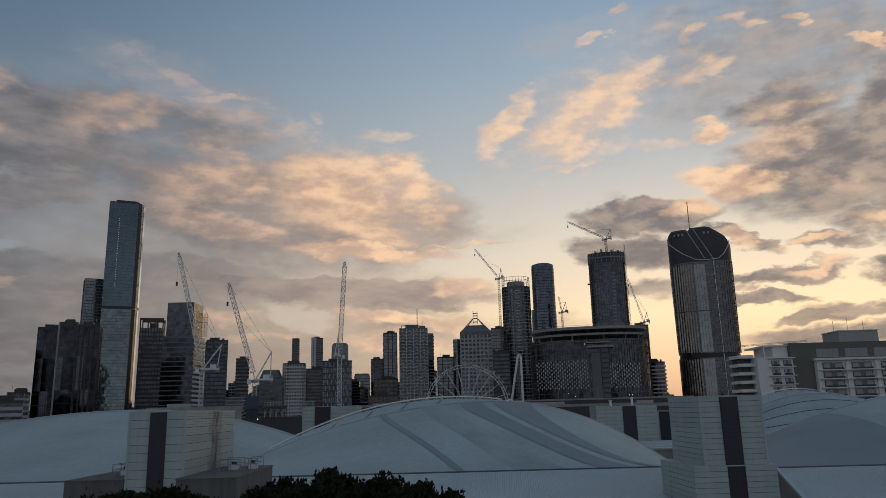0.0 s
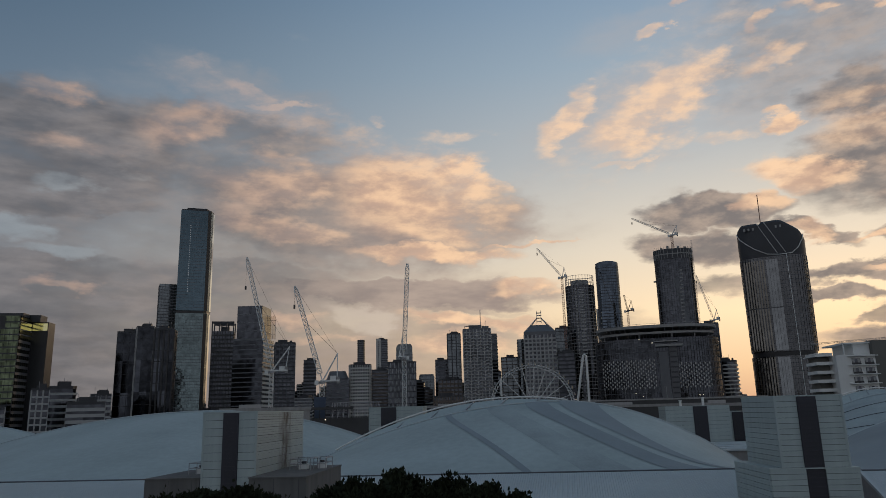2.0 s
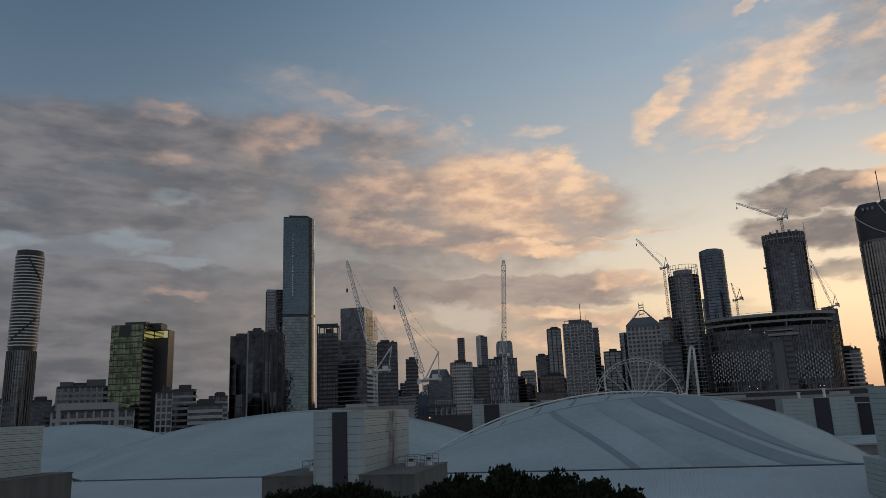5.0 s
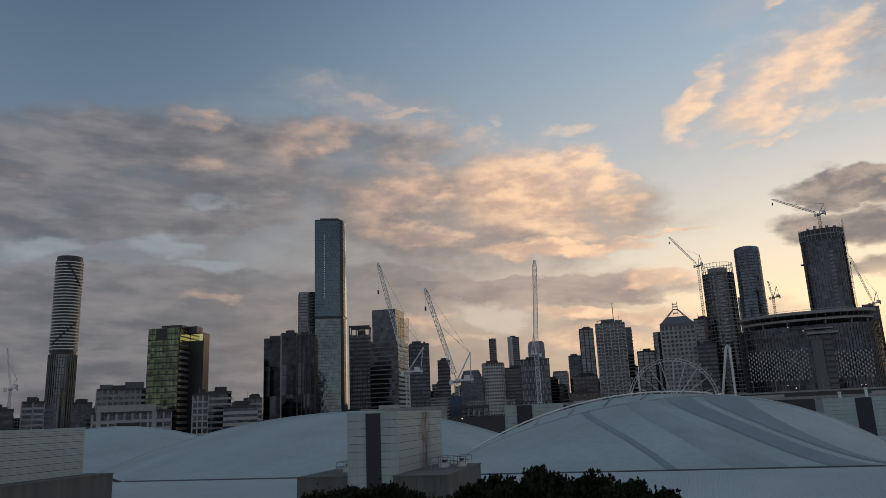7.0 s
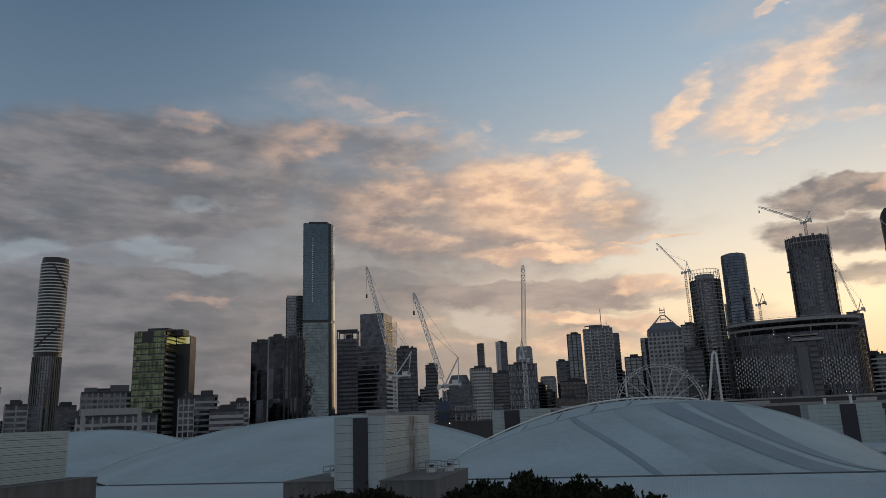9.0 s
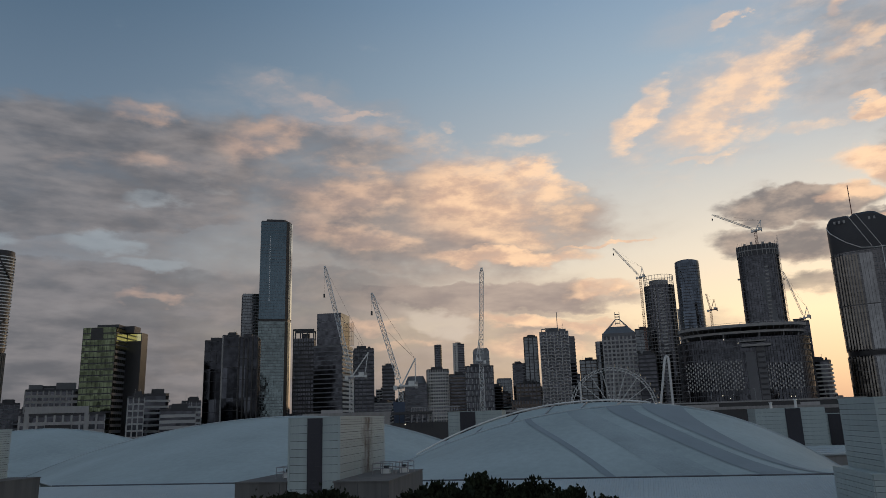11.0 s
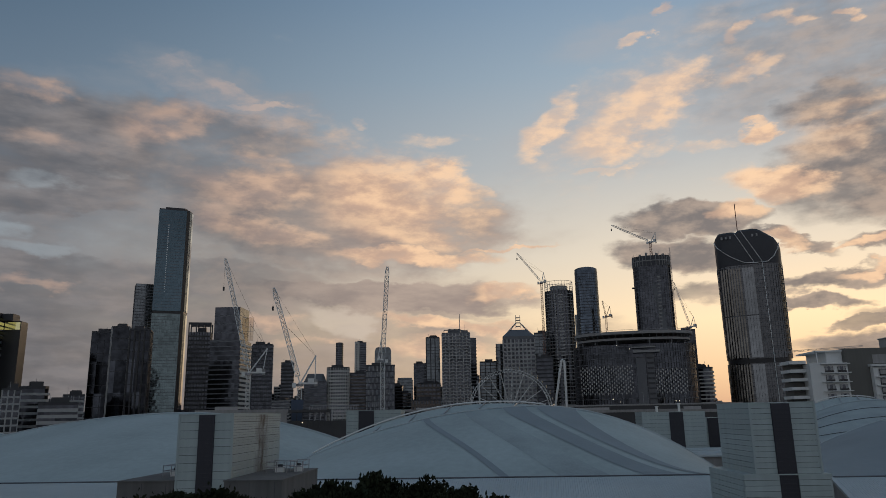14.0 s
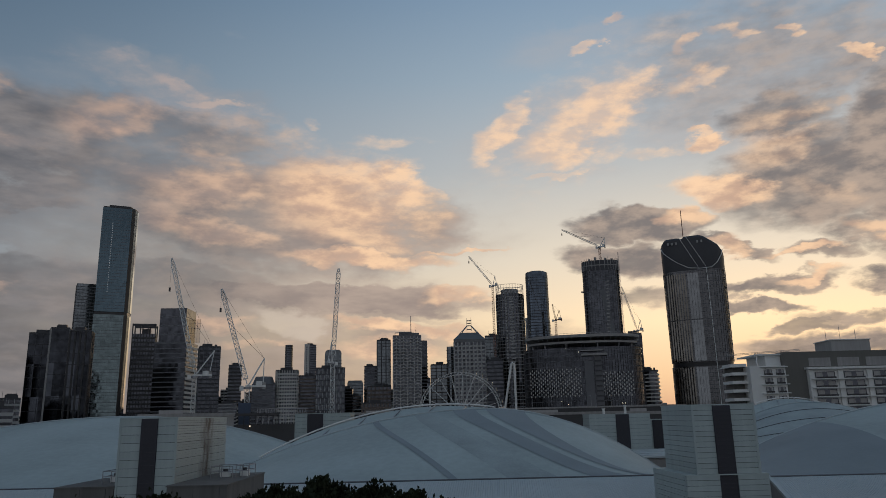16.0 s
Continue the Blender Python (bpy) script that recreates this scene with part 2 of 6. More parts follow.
# pale gaps between the decks
C = cloud(33.3, 16.7, 2.0, 0.64, 2, 0.8, 1)
C = cloud(36.8, 13.2, 2.3, 0.68, -5, 0.85, 1, C)
C = cloud(32.1, 12.0, 3.0, 0.46, 2, 0.85, 1, C)
C = cloud(45.4, 12.6, 3.0, 0.73, 12, 0.75, 1, C)
C = cloud(43.8, 15.3, 1.8, 0.50, 1, 0.5, 1, C)
C = cloud(10.7, 7.4, 2.8, 0.73, -18, 1, 0.9, C)
C = cloud(29.1, 17.8, 1.6, 0.46, -14, 0.4, 1, C)
C = cloud(2.6, 16.7, 1.6, 0.46, -10, 0.5, 1, C)
c_mask = span(calc("ADD", C, calc("MULTIPLY", calc("SUBTRACT", noise_p, 0.5), 2.2)), 0.2, 1.1)
p_mask = calc("MULTIPLY", p_mask, span(P, 0.0, 0.3))
w_mask = calc("MULTIPLY", w_mask, span(W, 0.0, 0.45))
g_mask = calc("MULTIPLY", g_mask, span(G, 0.0, 0.35))
grey_near = blend(span(ns, 0.3, 0.74), (0.108, 0.112, 0.126, 1), (0.215, 0.205, 0.212, 1))
grey_sun = blend(span(nf, 0.35, 0.68), (0.175, 0.155, 0.155, 1), (0.42, 0.325, 0.265, 1))
grey = blend(sunward, grey_near, grey_sun)
grey_mid = blend(span(ns, 0.3, 0.7), (0.29, 0.23, 0.212, 1), (0.44, 0.345, 0.29, 1))
grey = blend(calc("MULTIPLY", span(bearing, 22.0, 5.0), span(bearing, -13.0, -5.0)), grey, grey_mid)
lit_near = blend(span(nf, 0.35, 0.65), (0.40, 0.29, 0.25, 1), (0.60, 0.40, 0.30, 1))
lit_sun = blend(span(nf, 0.35, 0.65), (0.64, 0.42, 0.30, 1), (0.98, 0.65, 0.405, 1))
lit = blend(span(bearing, 25.0, 3.0), lit_near, lit_sun)
lit_high = blend(span(bearing, 22.0, 2.0), (0.46, 0.37, 0.34, 1), blend(span(nf, 0.38, 0.62), (0.72, 0.52, 0.39, 1), (0.98, 0.66, 0.42, 1)))
veil = blend(span(bearing, 16.0, -4.0), (0.27, 0.285, 0.315, 1), (0.44, 0.405, 0.4, 1))
sky_colour = blend(calc("MULTIPLY", v_mask, 0.62), clear, veil)
sky_colour = blend(calc("MULTIPLY", g_mask, 0.92), sky_colour, grey)
sky_colour = blend(calc("MULTIPLY", p_mask, 0.9), sky_colour, lit)
gap_colour = blend(span(bearing, 34.0, 12.0), (0.315, 0.37, 0.41, 1), (0.66, 0.56, 0.46, 1))
sky_colour = blend(calc("MULTIPLY", c_mask, 0.55), sky_colour, gap_colour)
sky_colour = blend(calc("MULTIPLY", w_mask, 0.8), sky_colour, lit_high)
below = span(height, -1.0, 0.5)
sky_colour = blend(below, (0.1, 0.1, 0.105, 1), sky_colour)
bg = wnode("ShaderNodeBackground")
put(bg.inputs[0], sky_colour)
bg.inputs[1].default_value = 1.0
out = wnode("ShaderNodeOutputWorld")
wt.links.new(bg.outputs[0], out.inputs[0])
world.cycles.sampling_method = "MANUAL"
world.cycles.sample_map_resolution = 512

# the sun has barely risen behind cloud: weak, wide and warm
sun_data = bpy.data.lights.new("sun", "SUN")
sun_data.energy, sun_data.angle, sun_data.color = 0.3, radians(10), (1.0, 0.72, 0.45)
sun_ob = new("sun", sun_data)
sb, se = radians(SUN_BEARING), radians(SUN_ELEVATION)
sun_at = Vector((-math.sin(sb) * math.cos(se), math.cos(sb) * math.cos(se), math.sin(se))) * 100
sun_ob.matrix_world = look(sun_at + Vector(EYE), EYE)

# ---- materials ----
def material(name, colour, rough=0.6, metal=0.0, vary=0.25, scale=0.5, bump=0.0, bump_scale=6.0, ior=1.45, piece=0.0, streaks=0.0, panes=None):
    """A procedural surface: base colour varied at two scales, fine relief, uneven roughness. Sizes in metres."""
    m = bpy.data.materials.new(name)
    m.use_nodes = True
    nt = m.node_tree
    p = nt.nodes["Principled BSDF"]
    co = nt.nodes.new("ShaderNodeTexCoord")

    def noise_at(s, detail, stretch=None):
        n = nt.nodes.new("ShaderNodeTexNoise")
        n.inputs["Scale"].default_value, n.inputs["Detail"].default_value = s, detail
        src = co.outputs["Object"]
        if stretch:
            mp = nt.nodes.new("ShaderNodeMapping")
            mp.inputs[3].default_value = stretch
            nt.links.new(src, mp.inputs[0])
            src = mp.outputs[0]
        nt.links.new(src, n.inputs["Vector"])
        return n.outputs[0]

    def math_node(op, a, b):
        n = nt.nodes.new("ShaderNodeMath")
        n.operation = op
        for sock, v in zip(n.inputs, (a, b)):
            if isinstance(v, bpy.types.NodeSocket):
                nt.links.new(v, sock)
            else:
                sock.default_value = v
        return n.outputs[0]

    big, small = noise_at(scale * 0.12, 3), noise_at(scale * 2.0, 6)
    f = math_node("ADD", math_node("MULTIPLY", big, 0.6), math_node("MULTIPLY", small, 0.4))
    if streaks:
        run = noise_at(1.0, 5, (1.2, 1.2, 0.08))
        f = math_node("ADD", math_node("MULTIPLY", f, 1 - streaks), math_node("MULTIPLY", run, streaks))
    if piece:
        info = nt.nodes.new("ShaderNodeObjectInfo")
        f = math_node("ADD", f, math_node("MULTIPLY", math_node("SUBTRACT", info.outputs["Random"], 0.5), piece))
    if panes:
        # every pane has its own tint and hangs a hair out of true
        cell = nt.nodes.new("ShaderNodeMapping")
        cell.inputs[1].default_value = (0.37, 0.41, 0.23)
        cell.inputs[3].default_value = (1 / panes[0], 1 / panes[0], 1 / panes[1])
        nt.links.new(co.outputs["Object"], cell.inputs[0])
        whole = nt.nodes.new("ShaderNodeVectorMath")
        whole.operation = "FLOOR"
        nt.links.new(cell.outputs[0], whole.inputs[0])
        chance = nt.nodes.new("ShaderNodeTexWhiteNoise")
        nt.links.new(whole.outputs[0], chance.inputs["Vector"])
        f = math_node("ADD", f, math_node("MULTIPLY", math_node("SUBTRACT", chance.outputs["Value"], 0.5), panes[2]))
        geo = nt.nodes.new("ShaderNodeNewGeometry")
        lean = [nt.nodes.new("ShaderNodeVectorMath") for _ in range(4)]
        for n, op in zip(lean, ("SUBTRACT", "SCALE", "ADD", "NORMALIZE")):
            n.operation = op
        nt.links.new(chance.outputs["Color"], lean[0].inputs[0])
        lean[0].inputs[1].default_value = (0.5, 0.5, 0.5)
        nt.links.new(lean[0].outputs[0], lean[1].inputs[0])
        lean[1].inputs[3].default_value = panes[3]
        nt.links.new(lean[1].outputs[0], lean[2].inputs[0])
        nt.links.new(geo.outputs["Normal"], lean[2].inputs[1])
        nt.links.new(lean[2].outputs[0], lean[3].inputs[0])
        if not bump:
            nt.links.new(lean[3].outputs[0], p.inputs["Normal"])
    mr = nt.nodes.new("ShaderNodeMapRange")
    nt.links.new(f, mr.inputs[0])
    mr.inputs[1].default_value, mr.inputs[2].default_value = 0.3, 0.7
    mix = nt.nodes.new("ShaderNodeMix")
    mix.data_type = "RGBA"
    nt.links.new(mr.outputs[0], mix.inputs[0])
    mix.inputs[6].default_value = (*[c * (1 - vary) for c in colour], 1)
    mix.inputs[7].default_value = (*[min(1, c * (1 + vary)) for c in colour], 1)
    nt.links.new(mix.outputs[2], p.inputs["Base Color"])
    rr = nt.nodes.new("ShaderNodeMapRange")
    nt.links.new(small, rr.inputs[0])
    rr.inputs[3].default_value, rr.inputs[4].default_value = max(0.02, rough * 0.75), min(1, rough * 1.25)
    nt.links.new(rr.outputs[0], p.inputs["Roughness"])
    p.inputs["Metallic"].default_value = metal
    p.inputs["IOR"].default_value = ior
    if bump:
        b = nt.nodes.new("ShaderNodeBump")
        b.inputs["Strength"].default_value = bump
        b.inputs["Distance"].default_value = 0.1
        nt.links.new(noise_at(bump_scale, 4), b.inputs["Height"])
        if panes:
            nt.links.new(lean[3].outputs[0], b.inputs["Normal"])
        nt.links.new(b.outputs[0], p.inputs["Normal"])
    return m


roof_white = material("painted_roof_sheet", (0.325, 0.372, 0.368), 0.8, 0, 0.2, 0.5, 0.05, 3)
roof_strip = material("weathered_roof_strip", (0.215, 0.245, 0.258), 0.8, 0, 0.14, 0.8, 0.05, 3)
roof_ribbed = material("ribbed_roof_sheet", (0.38, 0.42, 0.43), 0.75, 0, 0.12, 0.5)
panel_white = material("ribbed_wall_panel", (0.325, 0.375, 0.37), 0.65, 0, 0.14, 0.8, 0.03, 4, 1.45, 0.14, 0.5)
panel_dark = material("dark_louvre", (0.035, 0.034, 0.042), 0.7, 0, 0.2, 1.0)
rust_stain = material("rain_streaked_panel", (0.33, 0.37, 0.365), 0.65, 0, 0.12, 0.8, 0.03, 4, 1.45, 0.2, 0.4)
# brown runs below a leak, broken up by noise
nt = rust_stain.node_tree
sep, run, gap = (nt.nodes.new("ShaderNode" + k) for k in ("SeparateXYZ", "TexNoise", "MapRange"))
where = nt.nodes.new("ShaderNodeNewGeometry").outputs["Position"]
nt.links.new(where, sep.inputs[0])
mp = nt.nodes.new("ShaderNodeMapping")
mp.inputs[3].default_value = (1, 1.3, 0.55)
nt.links.new(where, mp.inputs[0])
nt.links.new(mp.outputs[0], run.inputs["Vector"])
run.inputs["Scale"].default_value, run.inputs["Detail"].default_value = 1.0, 6
off, absol, fall, mul = (nt.nodes.new("ShaderNodeMath") for _ in range(4))
off.operation, absol.operation, fall.operation, mul.operation = "SUBTRACT", "ABSOLUTE", "DIVIDE", "MULTIPLY"
nt.links.new(sep.outputs[1], off.inputs[0])
off.inputs[1].default_value = 80.6
nt.links.new(off.outputs[0], absol.inputs[0])
nt.links.new(absol.outputs[0], gap.inputs[0])
for i, value in enumerate((0.3, 4.5, 1.0, 0.0)):
    gap.inputs[i + 1].default_value = value
nt.links.new(gap.outputs[0], mul.inputs[0])
nt.links.new(run.outputs[0], mul.inputs[1])
stain_mix = nt.nodes.new("ShaderNodeMix")
stain_mix.data_type = "RGBA"
mul2 = nt.nodes.new("ShaderNodeMapRange")
nt.links.new(mul.outputs[0], mul2.inputs[0])
mul2.inputs[1].default_value, mul2.inputs[2].default_value = 0.22, 0.6
nt.links.new(mul2.outputs[0], stain_mix.inputs[0])
old = nt.nodes["Principled BSDF"].inputs["Base Color"].links[0].from_socket
nt.links.new(old, stain_mix.inputs[6])
stain_mix.inputs[7].default_value = (0.085, 0.068, 0.057, 1)
nt.links.new(stain_mix.outputs[2], nt.nodes["Principled BSDF"].inputs["Base Color"])
concrete = material("weathered_concrete", (0.27, 0.26, 0.25), 0.85, 0, 0.25, 0.5, 0.1, 2, 1.45, 0, 0.5)
concrete_dark = material("stained_concrete", (0.105, 0.1, 0.095), 0.9, 0, 0.3, 0.5, 0.1, 2, 1.45, 0, 0.6)
concrete_far = material("pale_concrete", (0.33, 0.32, 0.31), 0.85, 0, 0.2, 0.1, 0, 2, 1.45, 0, 0.4)
render_white = material("white_render", (0.62, 0.62, 0.60), 0.8, 0, 0.1, 0.2, 0, 2, 1.45, 0, 0.3)
render_grey = material("grey_render", (0.125, 0.12, 0.108), 0.8, 0, 0.15, 0.2, 0, 2, 1.45, 0, 0.3)
pale_cream = material("cream_masonry", (0.46, 0.44, 0.41), 0.8, 0, 0.15, 0.2, 0, 2, 1.45, 0, 0.3)
brown_brick = material("brown_masonry", (0.14, 0.11, 0.09), 0.85, 0, 0.25, 0.3)
dark_metal = material("dark_cladding", (0.045, 0.045, 0.05), 0.5, 0.2, 0.2, 0.2)
mid_metal = material("grey_cladding", (0.12, 0.122, 0.13), 0.5, 0.2, 0.2, 0.2)
black_stone = material("black_granite", (0.02, 0.02, 0.022), 0.35, 0, 0.2, 0.2)
steel_white = material("white_painted_steel", (0.62, 0.62, 0.6), 0.5, 0, 0.15, 0.4)
steel_grey = material("galvanised_steel", (0.3, 0.3, 0.31), 0.5, 0.5, 0.2, 0.4)
steel_red = material("faded_red_steel", (0.22, 0.1, 0.07), 0.6, 0, 0.25, 0.4)
rope_dark = material("wire_rope", (0.06, 0.06, 0.06), 0.7)
glass_dark = material("dark_tinted_glass", (0.056, 0.06, 0.07), 0.1, 1.0, 0.65, 0.15, 0.35, 0.07, 1.5, panes=(2.6, 3.7, 0.14, 0.02))
glass_blue = material("blue_reflective_glass", (0.08, 0.118, 0.145), 0.08, 1.0, 0.2, 0.1, 0.2, 0.05, panes=(1.8, 3.4, 0.14, 0.012))
glass_sage = material("sage_reflective_glass", (0.115, 0.148, 0.156), 0.08, 1.0, 0.4, 0.12, 0.45, 0.05, panes=(1.8, 3.4, 0.16, 0.02))
glass_office = material("smoke_grey_glass", (0.078, 0.08, 0.085), 0.1, 1.0, 0.4, 0.12, 0.12, 0.07, panes=(2.5, 3.8, 0.14, 0.015))
render_pale = material("pale_grey_render", (0.31, 0.31, 0.305), 0.8, 0, 0.12, 0.2, 0, 2, 1.45, 0, 0.3)
# yellow mirror colour that imitates dawn light on the green tower
glass_lit_yellow = material("yellow_lit_glass", (0.75, 0.7, 0.36), 0.1, 1.0, 0.15, 0.1, 0.2, 0.1)
# stronger mirror colour that imitates one corner's bright sky reflection
glass_glint = material("glint_corner_glass", (0.5, 0.53, 0.56), 0.06, 1.0, 0.1, 0.1, 0.25, 0.05)
glass_grey = material("grey_reflective_glass", (0.1, 0.112, 0.122), 0.1, 1.0, 0.45, 0.1, 0.3, 0.08, panes=(3.0, 3.6, 0.16, 0.02))
glass_green = material("green_reflective_glass", (0.092, 0.112, 0.07), 0.1, 1.0, 0.45, 0.2, 0.1, 0.12, panes=(2.4, 3.5, 0.4, 0.05))
glass_bronze = material("bronze_reflective_glass", (0.15, 0.142, 0.128), 0.12, 1.0, 0.3, 0.1, 0.06, 0.12, panes=(2.6, 3.8, 0.15, 0.015))
leaf_mat = material("fig_leaf", (0.017, 0.021, 0.011), 0.9, 0, 0.5, 2.5, ior=1.2)
glass_slab = material("black_mirror_glass", (0.043, 0.047, 0.056), 0.08, 1.0, 0.7, 0.12, 0.4, 0.06, panes=(5.2, 24.0, 0.35, 0.03))
glass_navy = material("navy_reflective_glass", (0.072, 0.09, 0.115), 0.1, 1.0, 0.3, 0.12, 0.25, 0.07, panes=(4.2, 3.5, 0.25, 0.03))
roof_stain = material("stained_roof_sheet", (0.285, 0.325, 0.325), 0.8, 0, 0.2, 1.5, 0.05, 3)
glass_lobby = material("pale_reflective_glass", (0.17, 0.18, 0.19), 0.1, 1.0, 0.3, 0.1, 0.08, 0.08, panes=(2.7, 3.8, 0.12, 0.01))
bark = material("fig_bark", (0.1, 0.085, 0.07), 0.9, 0, 0.3, 3.0, 0.3, 8)
ground_mat = material("city_ground", (0.07, 0.075, 0.07), 0.95, 0, 0.4, 0.03)
road_mat = material("dark_viaduct", (0.06, 0.058, 0.058), 0.85, 0, 0.3, 0.1)
hill_mat = material("wooded_hill", (0.07, 0.075, 0.08), 1.0, 0, 0.3, 0.02)
lamp_mat = bpy.data.materials.new("lit_lamp")
lamp_mat.use_nodes = True
lamp_mat.node_tree.nodes["Principled BSDF"].inputs["Emission Color"].default_value = (1.0, 0.85, 0.6, 1)
lamp_mat.node_tree.nodes["Principled BSDF"].inputs["Emission Strength"].default_value = 1.2
clear_glass = bpy.data.materials.new("clear_screen_glass")
clear_glass.use_nodes = True
cg = clear_glass.node_tree.nodes["Principled BSDF"]
cg.inputs["Transmission Weight"].default_value, cg.inputs["Roughness"].default_value = 1.0, 0.02
cg.inputs["Base Color"].default_value, cg.inputs["IOR"].default_value = (0.75, 0.72, 0.68, 1), 1.02


# ---- mesh helpers ----
class Shape:
    """Vertices and faces gathered before they become one mesh."""

    def __init__(self):
        self.v, self.f = [], []

    def add(self, verts, faces):
        n = len(self.v)
        self.v += [tuple(p) for p in verts]
        self.f += [tuple(i + n for i in f) for f in faces]
        return self

    def box(self, x0, x1, y0, y1, z0, z1):
        v = [(x, y, z) for z in (z0, z1) for x, y in ((x0, y0), (x1, y0), (x1, y1), (x0, y1))]
        return self.add(v, [(3, 2, 1, 0), (4, 5, 6, 7), (0, 1, 5, 4), (1, 2, 6, 5), (2, 3, 7, 6), (3, 0, 4, 7)])

    def prism(self, foot, z0, z1, top=1.0):
        n = len(foot)
        v = [(x, y, z0) for x, y in foot] + [(x * top, y * top, z1) for x, y in foot]
        return self.add(v, [tuple(range(n - 1, -1, -1)), tuple(range(n, 2 * n))] + [(i, (i + 1) % n, n + (i + 1) % n, n + i) for i in range(n)])

    def strut(self, a, b, r, n=4):
        a, b = Vector(a), Vector(b)
        d = (b - a).normalized()
        u = d.cross(Vector((0, 0, 1)) if abs(d.z) < 0.9 else Vector((1, 0, 0))).normalized()
        w = d.cross(u)
        ring = [u * math.cos(2 * math.pi * (i + 0.5) / n) * r + w * math.sin(2 * math.pi * (i + 0.5) / n) * r for i in range(n)]
        return self.add([a + p for p in ring] + [b + p for p in ring],
                        [(i, (i + 1) % n, n + (i + 1) % n, n + i) for i in range(n)] + [tuple(range(n - 1, -1, -1)), tuple(range(n, 2 * n))])

    def lattice(self, a, b, half, r, bay, half_b=None):
        """A square lattice girder from a to b: four chords and zigzag bracing."""
        a, b = Vector(a), Vector(b)
        d = (b - a).normalized()
        u = d.cross(Vector((0, 1, 0)) if abs(d.y) < 0.9 else Vector((1, 0, 0))).normalized()
        w = d.cross(u)
        half_b = half if half_b is None else half_b
        n = max(2, round((b - a).length / bay))
        signs = ((1, 1), (1, -1), (-1, -1), (-1, 1))

        def corner(k, i):
            t = i / n
            h = half + (half_b - half) * t
            return a + (b - a) * t + u * signs[k % 4][0] * h + w * signs[k % 4][1] * h

        for k in range(4):
            self.strut(corner(k, 0), corner(k, n), r)
            for i in range(n):
                self.strut(corner(k, i), corner(k + 1, i + 1), r * 0.6, 3)
                self.strut(corner(k, i), corner(k + 1, i), r * 0.6, 3)
        return self

    def mesh(self, name):
        me = bpy.data.meshes.new(name)
        me.from_pydata(self.v, [], self.f)
        me.update()
        return me


def part(name, shape, mat, parent=None, label="", kind="", smooth=False):
    me = shape if isinstance(shape, bpy.types.Mesh) else shape.mesh(name)
    if mat and not me.materials:
        me.materials.append(mat)
    if smooth:
        me.polygons.foreach_set("use_smooth", [True] * len(me.polygons))
    ob = new(name, me)
    ob.parent = parent
    return tagged(ob, label, kind=kind)


def root(name, label, category, m=None, group="", kind=""):
    ob = new(name)
    ob.empty_display_size = 1
    if m is not None:
        ob.matrix_basis = m
    return tagged(ob, label, category, group, kind)


def at(b, dist, z=0.0, turn=0.0):
    """A pose at a bearing (degrees, left positive) and distance from the vantage point, its front turned to it."""
    return pose(-math.sin(radians(b)) * dist, math.cos(radians(b)) * dist, z, 0, 0, b + turn)


def rect(w, d, cut=0.0):
    x, y = w / 2, d / 2
    if not cut:
        return [(-x, -y), (x, -y), (x, y), (-x, y)]
    return [(-x + cut, -y), (x - cut, -y), (x, -y + cut), (x, y - cut), (x - cut, y), (-x + cut, y), (-x, y - cut), (-x, -y + cut)]


def oval(w, d, n=32, power=2.0):
    pts = []
    for i in range(n):
        a = 2 * math.pi * i / n
        c, s = math.cos(a), math.sin(a)
        pts.append((w / 2 * math.copysign(abs(c) ** (2 / power), c), d / 2 * math.copysign(abs(s) ** (2 / power), s)))
    return pts


def grown(foot, out):
    """The footprint moved outwards by a margin."""
    pts = []
    n = len(foot)
    for i in range(n):
        p, q, s = Vector(foot[i - 1]), Vector(foot[i]), Vector(foot[(i + 1) % n])
        e1, e2 = (q - p).normalized(), (s - q).normalized()
        n1, n2 = Vector((e1.y, -e1.x)), Vector((e2.y, -e2.x))
        m = (n1 + n2) / max(0.4, 1 + n1.dot(n2))
        pts.append((q.x + m.x * out, q.y + m.y * out))
    return pts


def along(foot, step):
    """Places along the footprint's sides, with the outward normal."""
    res = []
    n = len(foot)
    for i in range(n):
        a, b = Vector(foot[i]), Vector(foot[(i + 1) % n])
        e = b - a
        k = max(1, round(e.length / step))
        nrm = Vector((e.y, -e.x)).normalized()
        for j in range(k):
            res.append((a + e * (j / k), nrm, e.normalized()))
    return res


